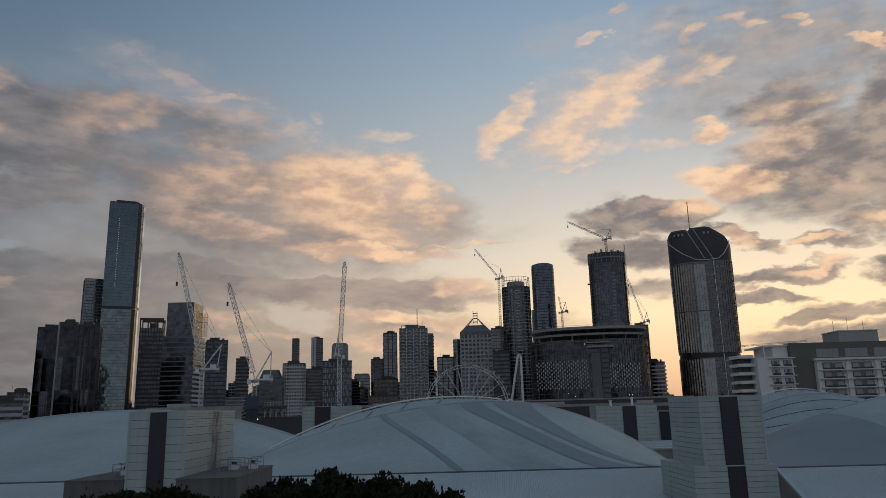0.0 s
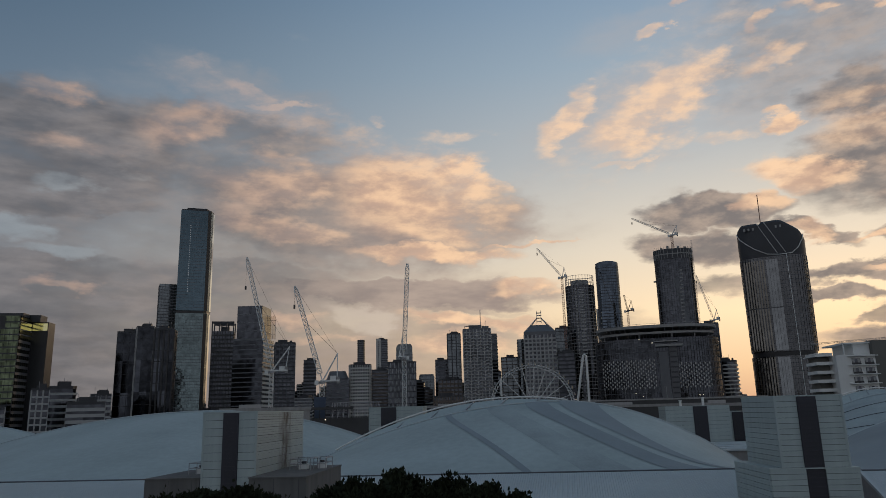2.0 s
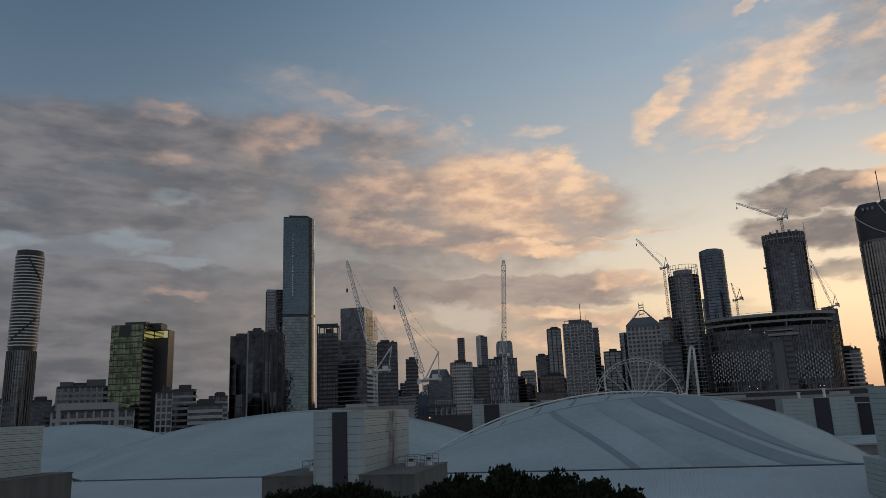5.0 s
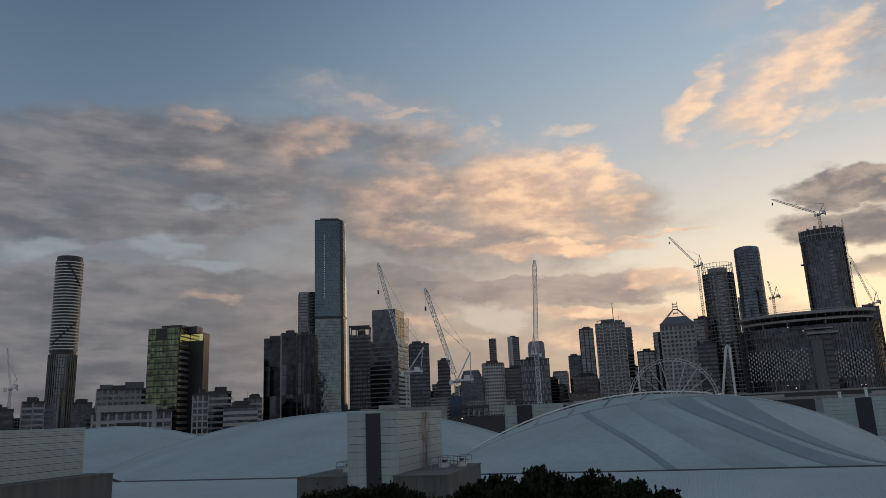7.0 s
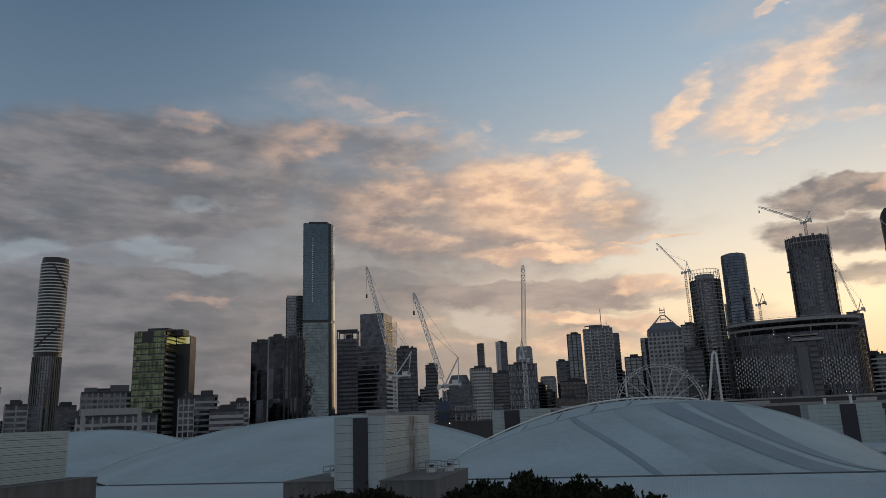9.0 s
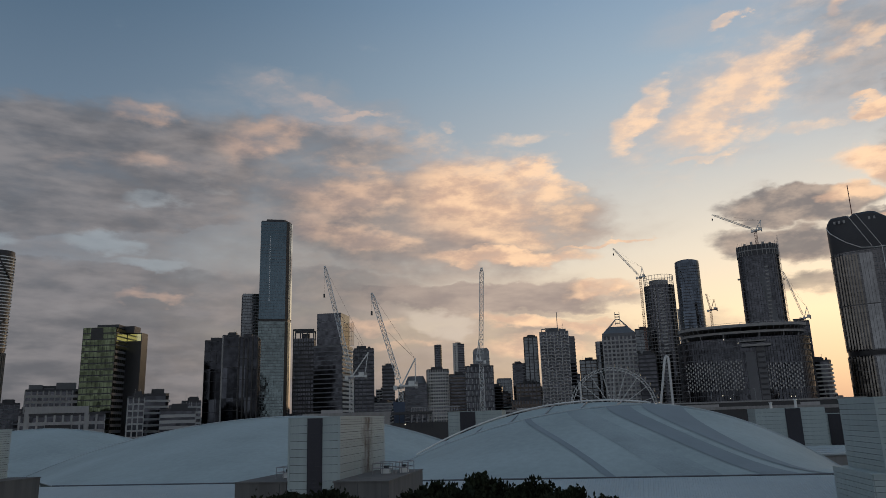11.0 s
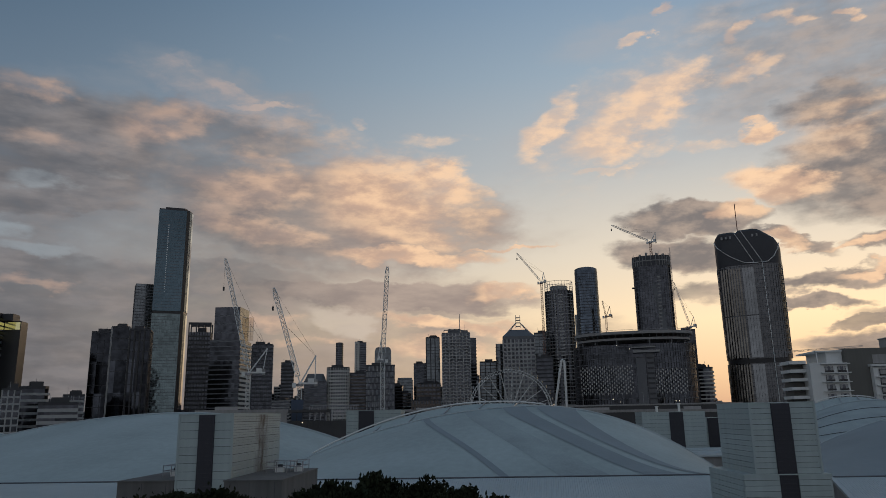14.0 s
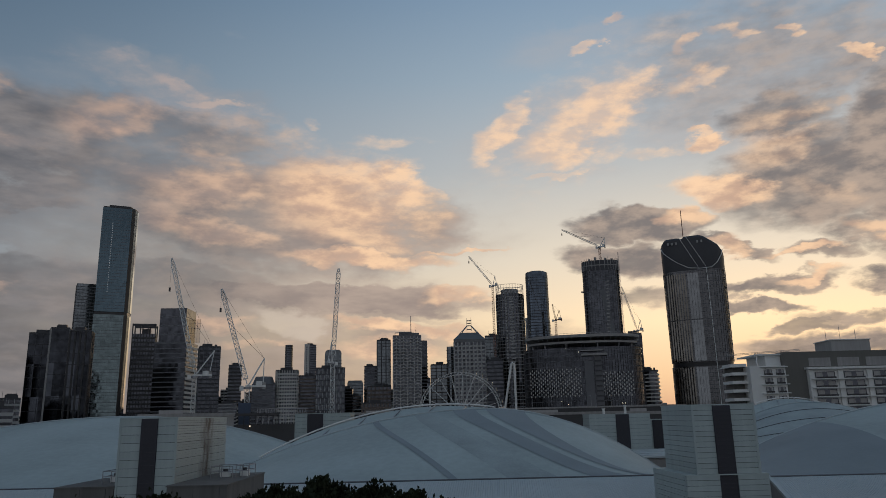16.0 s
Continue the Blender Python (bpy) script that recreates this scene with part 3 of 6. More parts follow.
def facade(parent, foot, z0, z1, core, band=None, floor=3.6, band_h=1.0, band_out=0.25, fin=None, fin_step=3.0, fin_w=0.4, fin_out=0.35, top=1.0, body_name="body", split=True):
    """A storeyed block: glazed body, a spandrel at each floor, uprights between the windows."""
    part(body_name, Shape().prism(foot, z0, z1, top), core, parent)
    if band and split and top == 1.0:
        k = int((z1 - z0) / floor)
        me = Shape().prism(grown(foot, band_out), -band_h / 2, band_h / 2).mesh("spandrel")
        me.materials.append(band)
        for i in range(1, k):
            part("spandrel", me, None, parent).location = (0, 0, z0 + i * (z1 - z0) / k)
    elif band:
        s = Shape()
        ring = grown(foot, band_out)
        k = int((z1 - z0) / floor)
        for i in range(k + 1):
            z = z0 + i * (z1 - z0) / k
            t = 1 + (top - 1) * (z - z0) / (z1 - z0)
            s.prism([(x * t, y * t) for x, y in ring], max(z0, z - band_h / 2), min(z1 + 0.3, z + band_h / 2))
        part("spandrel_grid", s, band, parent, "", "stuff")
    if fin:
        s = Shape()
        for p, nrm, e in along(foot, fin_step):
            a, b = p - e * fin_w / 2, p + e * fin_w / 2
            c, d = b + nrm * fin_out, a + nrm * fin_out
            quad = [a - nrm * 0.1, b - nrm * 0.1, c, d]
            v = [(q.x, q.y, z0) for q in quad] + [(q.x * top, q.y * top, z1) for q in quad]
            s.add(v, [(0, 1, 5, 4), (1, 2, 6, 5), (2, 3, 7, 6), (3, 0, 4, 7), (4, 5, 6, 7)])
        part("mullion_grid", s, fin, parent, "", "stuff")


def roof_plant(parent, foot, z, seed, mat, high=3.5):
    """Parapet, lift overrun and machines on a roof."""
    rnd = random.Random(seed)
    xs, ys = [p[0] for p in foot], [p[1] for p in foot]
    w, d = max(xs) - min(xs), max(ys) - min(ys)
    s = Shape().prism(grown(foot, 0.15), z - 0.6, z + 0.9)
    part("parapet", s, mat, parent)
    s = Shape()
    cx = rnd.uniform(-0.12, 0.12) * w
    s.box(cx - w * 0.25, cx + w * 0.22, -d * 0.2, d * 0.25, z, z + high)
    for _ in range(4):
        x, y = rnd.uniform(-0.36, 0.3) * w, rnd.uniform(-0.35, 0.3) * d
        s.box(x, x + rnd.uniform(0.06, 0.14) * w, y, y + 0.12 * d, z, z + high * rnd.uniform(0.5, 0.95))
    part("roof_plant", s, mat, parent)
    for _ in range(2):
        x, y = rnd.uniform(-0.35, 0.35) * w, rnd.uniform(-0.3, 0.3) * d
        part("aerial", Shape().strut((x, y, z), (x, y, z + high * rnd.uniform(1.2, 2.0)), 0.12), steel_grey, parent)


def tower(name, label, b, dist, w, d, h, turn=0.0, foot=None, core=None, plant=True, category="tower", **style):
    r = root(name, label, category, at(b, dist, 0, turn))
    foot = foot or rect(w, d)
    facade(r, foot, 0, h, core or glass_dark, **style)
    if plant:
        roof_plant(r, [(x * style.get("top", 1), y * style.get("top", 1)) for x, y in foot], h, int(dist + h), dark_metal)
    return r


# ---- ground and distance ----
s = Shape()
s.prism(oval(9000, 9000, 64), -2.0, 0.0)
tagged(part("ground", s, ground_mat), "dark city ground reaching to the horizon", "ground", kind="structure")
rnd = random.Random(5)
s = Shape()
n = 90
for i in range(n + 1):
    a = radians(62 - i * 124 / n)
    z = 34 + 26 * noise.noise((i * 0.13, 0.5, 0)) + 10 * noise.noise((i * 0.6, 3.5, 0))
    s.v += [(-math.sin(a) * 3600, math.cos(a) * 3600, 0), (-math.sin(a) * 3600, math.cos(a) * 3600, 22 + z), (-math.sin(a) * 4100, math.cos(a) * 4100, 0)]
for i in range(n):
    k = 3 * i
    s.f += [(k, k + 3, k + 4, k + 1), (k + 1, k + 4, k + 5, k + 2)]
tagged(part("hills", s, hill_mat), "low wooded hills on the horizon", "hills", kind="structure")
# low buildings that fill the ground between the towers
for i in range(70):
    b, dist = 46 - i * 1.15 + rnd.uniform(-0.4, 0.4), rnd.uniform(860, 1150)
    w, d, h = rnd.uniform(18, 36), rnd.uniform(15, 30), rnd.uniform(22, 46)
    mats = rnd.choice(((glass_dark, mid_metal), (glass_dark, concrete_far), (glass_grey, dark_metal), (glass_dark, pale_cream)))
    tower("office_block", "low grey city office block with window bands", b, dist, w, d, h, rnd.uniform(-25, 25), core=mats[0], band=mats[1],
          floor=rnd.uniform(3.3, 4), band_h=rnd.uniform(1, 2), fin=mats[1] if rnd.random() < 0.6 else None, fin_step=rnd.uniform(3, 6), fin_w=0.8, category="office block", split=False)["group"] = "low city blocks"

# a taller, darker row of blocks that closes the gaps between the middle towers
for i in range(26):
    b, dist = 20.5 - i * 1.05 + rnd.uniform(-0.3, 0.3), rnd.uniform(900, 1020)
    w, d, h = rnd.uniform(13, 24), rnd.uniform(12, 20), rnd.uniform(44, 64)
    mats = rnd.choice(((glass_dark, dark_metal), (glass_dark, mid_metal), (glass_grey, dark_metal), (glass_dark, brown_brick), (glass_dark, concrete)))
    tower("office_block", "dark mid-rise city office block between taller towers", b, dist, w, d, h, rnd.uniform(-20, 20), core=mats[0], band=mats[1],
          floor=rnd.uniform(3.4, 4), band_h=rnd.uniform(0.8, 1.6), fin=mats[1] if rnd.random() < 0.5 else None, fin_step=rnd.uniform(3, 5), fin_w=0.7, category="office block", split=False)["group"] = "mid-rise city blocks"

# ---- exhibition hall roofs ----
def shell(name, label, ridge_y, x_left, x_right, x_peak, z_peak, k_left, k_right, eave, strips, rim_part=None, mat=roof_white, rim=True, battens=()):
    """A curved roof from an arched ridge down to a straight eave. eave: x from, x to, y, z; strips: s at ridge (two), s at eave (two)."""
    r = root(name, label, "roof", kind="structure")

    def ridge(u):
        x = x_left + (x_right - x_left) * u
        k = k_left if x < x_peak else k_right
        return Vector((x, ridge_y, z_peak - k * (x - x_peak) ** 2))

    def surface(u, v, lift=0.0):
        a = ridge(u)
        e = Vector((eave[0] + (eave[1] - eave[0]) * u, eave[2], eave[3]))
        p = a.lerp(e, v)
        p.z = a.z + (e.z - a.z) * (0.75 * v + 0.25 * v * v) + lift
        return p

    nu, nv = 64, 24
    s = Shape()
    s.v = [surface(i / nu, j / nv) for j in range(nv + 1) for i in range(nu + 1)]
    s.f = [(j * (nu + 1) + i, (j + 1) * (nu + 1) + i, (j + 1) * (nu + 1) + i + 1, j * (nu + 1) + i + 1) for j in range(nv) for i in range(nu)]
    m = len(s.v)
    s.v += [Vector((p[0], p[1], 2.0)) for p in (surface(i / nu, 0) for i in range(nu + 1))]
    s.f += [(i, i + 1, m + i + 1, m + i) for i in range(nu)]
    part("roof_sheet", s, mat, r, smooth=True)
    for a0, a1, b0, b1, bend in strips:
        s = Shape()
        n, m = 30, max(4, round(60 * max(a1 - a0, b1 - b0)))
        for j in range(n + 1):
            v = j / n
            g = v ** bend
            for w in range(m + 1):
                u = (a0 + (b0 - a0) * g) * (1 - w / m) + (a1 + (b1 - a1) * g) * w / m
                s.v.append(surface(u, v, 0.03 if bend == 1.65 else 0.06))
        s.f = [(j * (m + 1) + w, (j + 1) * (m + 1) + w, (j + 1) * (m + 1) + w + 1, j * (m + 1) + w + 1) for j in range(n) for w in range(m)]
        part("roof_strip", s, roof_stain if bend == 1.65 else roof_strip, r, "darker weathered strip of roof sheet")
    # eave gutter and edge capping
    s = Shape()
    s.strut(surface(0, 1, 0.05), surface(1, 1, 0.05), 0.09, 6)
    part("gutter", s, mid_metal, r, "grey eave gutter")
    s = Shape()
    for i in range(nu):
        s.strut(surface(i / nu, 0, 0.05), surface((i + 1) / nu, 0, 0.05), 0.14, 6)
    part("ridge_capping", s, roof_ribbed, r)
    s = Shape()
    for j in range(nv):
        s.strut(surface(0, j / nv, 0.05), surface(0, (j + 1) / nv, 0.05), 0.14, 6)
        s.strut(surface(1, j / nv, 0.05), surface(1, (j + 1) / nv, 0.05), 0.14, 6)
    part("verge_capping", s, roof_ribbed, r)
    for v in battens:
        s = Shape()
        for i in range(0, nu, 2):
            s.strut(surface(i / nu, v, 0.06), surface((i + 2) / nu, v, 0.06), 0.09, 4)
        part("batten", s, dark_metal, r)
    if rim:
        # arched tube standing behind the ridge on the falling side, with brackets
        s, br = Shape(), Shape()
        k = 22
        pts = []
        for i in range(k + 1):
            u = (0.0 if rim == "left" else 0.02) + i / k * 0.62
            p = ridge(u)
            lift = 0.15 + 1.6 * math.sin(math.pi * min(1, i / k * 0.95 + 0.02)) ** 0.8
            pts.append(p + Vector((0.0, 5.0, lift)))
            if i % 3 == 1:
                br.strut(p + Vector((0, 0, 0.05)), pts[-1] + Vector((1.6, 0, 0)), 0.12)
                br.strut(pts[-1] + Vector((0, 0, -0.4)), pts[-1] + Vector((0, 0, 0.25)), 0.16)
        for p, q in zip(pts, pts[1:]):
            s.strut(p, q, 0.15, 8)
        part("rim_tube", s, steel_white, r)
        part("rim_brackets", br, steel_grey, r)
        s = Shape()
        s.v = [v for i, p in enumerate(pts) for v in (p - Vector((0, 0.3, 0.35)), ridge(0.0 + i / k * 0.62) + Vector((0, 0.3, -0.2)))]
        s.f = [(2 * i, 2 * i + 1, 2 * i + 3, 2 * i + 2) for i in range(k)]
        part("rim_sheet", s, roof_white, r)
    return r


def ribbed_roof(name, label, xa, xb, y0, z0, xc, xd, y1, z1, pitch=0.3):
    """A low roof of ribbed sheet, falling towards the viewer. xa..xb at the eave, xc..xd at its lower edge."""
    r = root(name, label, "roof", kind="structure")
    s = Shape()
    n = int((xb - xa) / pitch)
    prof = ((0.0, 0.0), (0.55, 0.0), (0.65, 0.04), (0.9, 0.04))
    row = [(i + a) / n for i in range(n) for a, _ in prof]
    lift = [h for _ in range(n) for _, h in prof]
    s.v = [(xa + (xb - xa) * u, y0, z0 + h) for u, h in zip(row, lift)] + [(xc + (xd - xc) * u, y1, z1 + h) for u, h in zip(row, lift)]
    k = len(row)
    s.f = [(i, k + i, k + i + 1, i + 1) for i in range(k - 1)]
    part("ribbed_sheet", s, roof_ribbed, r)
    s = Shape()
    s.add([(xa, y0, z0 - 0.1), (xb, y0, z0 - 0.1), (xd, y1, z1 - 0.1), (xc, y1, z1 - 0.1), (xa, y0, 0), (xb, y0, 0), (xd, y1, 0), (xc, y1, 0)],
          [(3, 2, 1, 0), (0, 1, 5, 4), (1, 2, 6, 5), (2, 3, 7, 6), (3, 0, 4, 7)])
    part("wall", s, concrete, r)
    s = Shape()
    s.strut((xb + 0.2, y0, z0 + 0.1), (xd + 0.2, y1, z1 + 0.1), 0.25, 4)
    s.strut((xa - 0.2, y0, z0 + 0.1), (xc - 0.2, y1, z1 + 0.1), 0.25, 4)
    part("edge_flashing", s, roof_ribbed, r)
    return r


shell("hall_roof_centre", "pale blue-white curved exhibition hall roof with darker strips", 130, -33.8, 40.2, 9.5, 23.3, 0.0051, 0.01146,
      (-26, 31, 100, 13.8), [(0.32, 0.335, 0.5, 0.522, 1.6), (0.42, 0.475, 0.64, 0.76, 1.65), (0.512, 0.566, 0.84, 0.93, 1.7), (0.592, 0.685, 0.985, 1.0, 1.75)], rim="left")
shell("hall_roof_left", "plain pale curved exhibition hall roof", 150, -126, -16, -62, 23.4, 0.0028, 0.0053, (-80, -40, 101, 13.8), [], rim=False)
shell("hall_roof_right", "pale curved exhibition hall roof with wide darker panel", 130, 53, 137, 95, 23.6, 0.0055, 0.0055, (43, 112, 100, 13.3),
      [(0.0, 0.186, 0.0, 0.375, 1.0), (0.36, 0.45, 0.66, 0.76, 1.4)], rim=False)
shell("hall_roof_back", "curved grey roof with exposed rim truss", 190, 72, 126, 99, 23.9, 0.0135, 0.0127, (66, 120, 160, 15), [], rim="left", mat=roof_stain, battens=(0.25, 0.5, 0.75))
shell("hall_roof_far", "pale curved exhibition hall roof beyond the others", 195, -215, -104, -159, 22.6, 0.0031, 0.0043, (-190, -110, 146, 10.8), [], rim=False)
ribbed_roof("low_roof_centre", "low pale ribbed metal roof below the eave", -27, 32.2, 99.85, 13.74, -24, 22.7, 52, 10.4)
ribbed_roof("low_roof_left", "low pale ribbed metal roof below the eave", -82, -38, 100.85, 13.74, -78, -34, 52, 10.4)
ribbed_roof("low_roof_right", "low pale ribbed metal roof below the eave", 45.6, 112, 99.85, 13.24, 29.5, 100, 52, 10.4)


def wall_panels(parent, x0, x1, y0, y1, z0, z1, skip=(), high=0.78, stain=False):
    """Courses of ribbed cladding panels on the front and both sides of a box, each a piece of its own with an open joint."""
    rows = max(1, round((z1 - z0) / high))
    dz = (z1 - z0) / rows
    g = 0.018
    sides = [("f", x0, x1), ("l", y0, y1), ("r", y0, y1)]
    made = {}
    for side, a, b in sides:
        cuts = sorted([a, b] + [c for c in skip if side == "f"])
        runs = list(zip(cuts, cuts[1:]))
        if side == "f" and len(skip) == 2:
            runs = [runs[0], runs[2]]
        for p, q in runs:
            key = (side, round(q - p, 3))
            if key not in made:
                s = Shape()
                L = q - p - 2 * g
                n = 3 if side == "r" else 1
                for i in range(n):
                    h0, h1 = g + i * (dz - 2 * g) / n, g + (i + 1) * (dz - 2 * g) / n - (0.025 if n > 1 else 0)
                    if side == "f":
                        s.box(0, L, -0.09 - 0.02 * (i % 2), 0.05, h0, h1)
                    elif side == "r":
                        s.box(-0.05, 0.09 + 0.025 * (i % 2), 0, L, h0, h1)
                    else:
                        s.box(-0.09 - 0.02 * (i % 2), 0.05, 0, L, h0, h1)
                zm = dz * 0.5
                if side == "f":
                    s.box(0, L, -0.105, -0.085, zm - 0.02, zm + 0.02)
                elif side == "r":
                    s.box(0.085, 0.105, 0, L, zm - 0.02, zm + 0.02)
                else:
                    s.box(-0.105, -0.085, 0, L, zm - 0.02, zm + 0.02)
                made[key] = s.mesh("panel")
                made[key].materials.append(rust_stain if stain and side == "r" else panel_white)
            for i in range(rows):
                ob = part("panel", made[key], None, parent)
                z = z0 + i * dz
                ob.location = (p + g, y0, z) if side == "f" else ((x1, p + g, z) if side == "r" else (x0, p + g, z))


def plant_house(name, label, x0, x1, y0, y1, z0, z1, stripe, low=None, stain=False, course=0.78):
    """A clad plant room on the roof with a tall dark louvre in its front."""
    r = root(name, label, "plant room", kind="")
    part("core", Shape().box(x0 + 0.05, x1 - 0.05, y0 + 0.05, y1 - 0.05, z0 - 4, z1 - 0.05), dark_metal, r)
    part("cap_flashing", Shape().box(x0 - 0.12, x1 + 0.12, y0 - 0.14, y1 + 0.1, z1 - 0.06, z1 + 0.06), panel_white, r)
    lv = part("louvre", Shape().box(stripe[0], stripe[1], y0 - 0.22, y0 + 0.1, z0 - (6 if low else 2.2), z1 - 0.06), panel_dark, r, "tall dark louvre strip")
    slat = Shape().box(stripe[0] + 0.05, stripe[1] - 0.05, y0 - 0.27, y0 - 0.2, 0, 0.12).mesh("slat")
    slat.materials.append(panel_dark)
    z = z0 - (5.8 if low else 2.0)
    while z < z1 - 0.4:
        part("slat", slat, None, lv).location = (0, 0, z)
        z += 0.4
    s = Shape()
    for x in (x0, x1):
        s.box(x - 0.1, x + 0.1, y0 - 0.14, y0 + 0.02, z0, z1 - 0.06)
    part("corner_trim", s, panel_white, r)
    wall_panels(r, x0, x1, y0, y1, z0, z1, stripe, course, stain)
    if low:
        a0, a1, c0, c1, zl, zt = low
        part("base_core", Shape().box(a0 + 0.05, a1 - 0.05, c0 + 0.05, c1, 0, zt - 0.05), dark_metal, r)
        part("base_cap", Shape().box(a0 - 0.1, a1 + 0.1, c0 - 0.12, c1, zt - 0.05, zt + 0.05), panel_white, r)
        wall_panels(r, a0, a1, c0, c1, zl, zt, stripe, course)
    return r


plant_house("plant_room", "white ribbed-clad rooftop plant room with dark louvre strip and rain stains", -29.6, -24.25, 71.2, 88.0, 13.2, 22.5, (-27.6, -26.05), stain=True)
plant_house("plant_room", "tall white clad plant tower with dark louvre strip beside the hall roof", 25.95, 32.05, 72, 81.3, 16.1, 22.65, (27.95, 29.7),
            low=(24.7, 32.7, 71.75, 82, 9.0, 16.05), course=0.5)
plant_house("plant_room", "white clad plant room with a stained side wall", -77, -69, 62, 79, 16.6, 22.3, (-74, -72))
plant_house("plant_room", "small white plant room behind the hall roof with dark louvre", 36, 49.6, 165, 172, 13.0, 21.9, (41.9, 44.9))
plant_house("plant_room", "white plant room with wide dark louvre behind the roof rim", -30.1, -17.9, 165, 174, 17.0, 23.4, (-27.4, -23.9))
plant_house("plant_room", "small dark-sided plant room behind the hall roof", 50.5, 54.0, 168, 174, 14.0, 20.5, (51.0, 53.5))


def plinth(name, label, x0, x1, y0, y1, z1):
    r = root(name, label, "roof terrace")
    part("block", Shape().box(x0, x1, y0, y1, 0, z1), concrete_dark, r)
    part("coping", Shape().box(x0 - 0.08, x1 + 0.08, y0 - 0.08, y1 + 0.08, z1 + 0.003, z1 + 0.12), concrete_dark, r, "pale coping along the top")
    s = Shape()
    for i in range(int((x1 - x0) / 2.4)):
        s.box(x0 + 2.4 * (i + 1), x0 + 2.4 * (i + 1) + 0.03, y0 - 0.02, y0 + 0.02, 6, z1 - 0.1)
    part("joints", s, dark_metal, r)
    return r


plinth("roof_terrace", "weathered grey concrete base under the plant room", -24.1, -18.6, 69, 84, 16.3)
plinth("roof_terrace", "weathered grey concrete base under the plant room", -35.3, -29.75, 71, 82, 16.2)
plinth("roof_terrace", "dark concrete roof base with pale edge", -84, -66, 58, 81, 16.45)


def guard_rail(label, x0, x1, y0, y1, z):
    r = root("guard_rail", label, "railing", pose(x0, y0, z))
    w, d = x1 - x0, y1 - y0
    posts = [(0, 0), (w / 2, 0), (w, 0), (w, d), (w / 2, d), (0, d)]
    for x, y in posts:
        part("post", Shape().strut((x, y, 0), (x, y, 1.15), 0.045, 6), steel_grey, r)
    for h in (0.6, 1.12):
        s = Shape()
        for (a, b), (c, e) in zip(posts, posts[1:] + posts[:1]):
            s.strut((a, b, h), (c, e, h), 0.04, 6)
        part("rail", s, steel_grey, r)
    return r


guard_rail("galvanised guard rail round a roof hatch", -22.5, -20.3, 77, 80, 16.42)
guard_rail("galvanised guard rail round a roof hatch", -20.2, -18.9, 78, 81, 16.42)
guard_rail("galvanised guard rail beside the plant room", -32.6, -30.9, 75, 78, 16.32)


def roof_unit(label, x, y, z, w, d, h):
    r = root("roof_unit", label, "roof machine", pose(x, y, z))
    part("casing", Shape().box(-w / 2, w / 2, -d / 2, d / 2, 0, h), steel_white, r)
    part("cowl", Shape().prism(oval(w * 0.6, d * 0.6, 12), h, h + 0.25), dark_metal, r)
    return r


roof_unit("small white roof fan unit on the concrete base", -21.4, 78.5, 16.42, 0.9, 0.9, 0.55)
roof_unit("small white roof fan unit on the concrete base", -19.6, 79.3, 16.42, 0.8, 0.8, 0.6)
roof_unit("small white roof fan unit beside the plant room", -31.8, 76.4, 16.32, 0.9, 0.9, 0.6)

# white posts on the roof behind
for x, h in ((45.0, 23.6), (40.0, 23.0)):
    r = root("vent_pipe", "white vent pipe above the plant room roof", "vent pipe", pose(x, 168, 21.9))
    part("pipe", Shape().strut((0, 0, 0), (0, 0, h - 21.9), 0.28, 10), steel_white, r)
    part("cap", Shape().strut((0, 0, h - 21.9), (0, 0, h - 21.7), 0.4, 10), steel_white, r)

r = root("flat_roof", "pale flat metal roof between hall roof and plant rooms", "roof", kind="structure")
part("slab", Shape().box(34, 52, 136, 164.5, 0, 13.9), concrete, r)
part("sheet", Shape().box(33.7, 52.3, 135.7, 164.6, 13.904, 14.2), roof_ribbed, r)
for i in range(4):
    part("rib", Shape().box(33.7, 52.3, 139 + i * 6, 139.2 + i * 6, 14.2, 14.32), roof_ribbed, r)

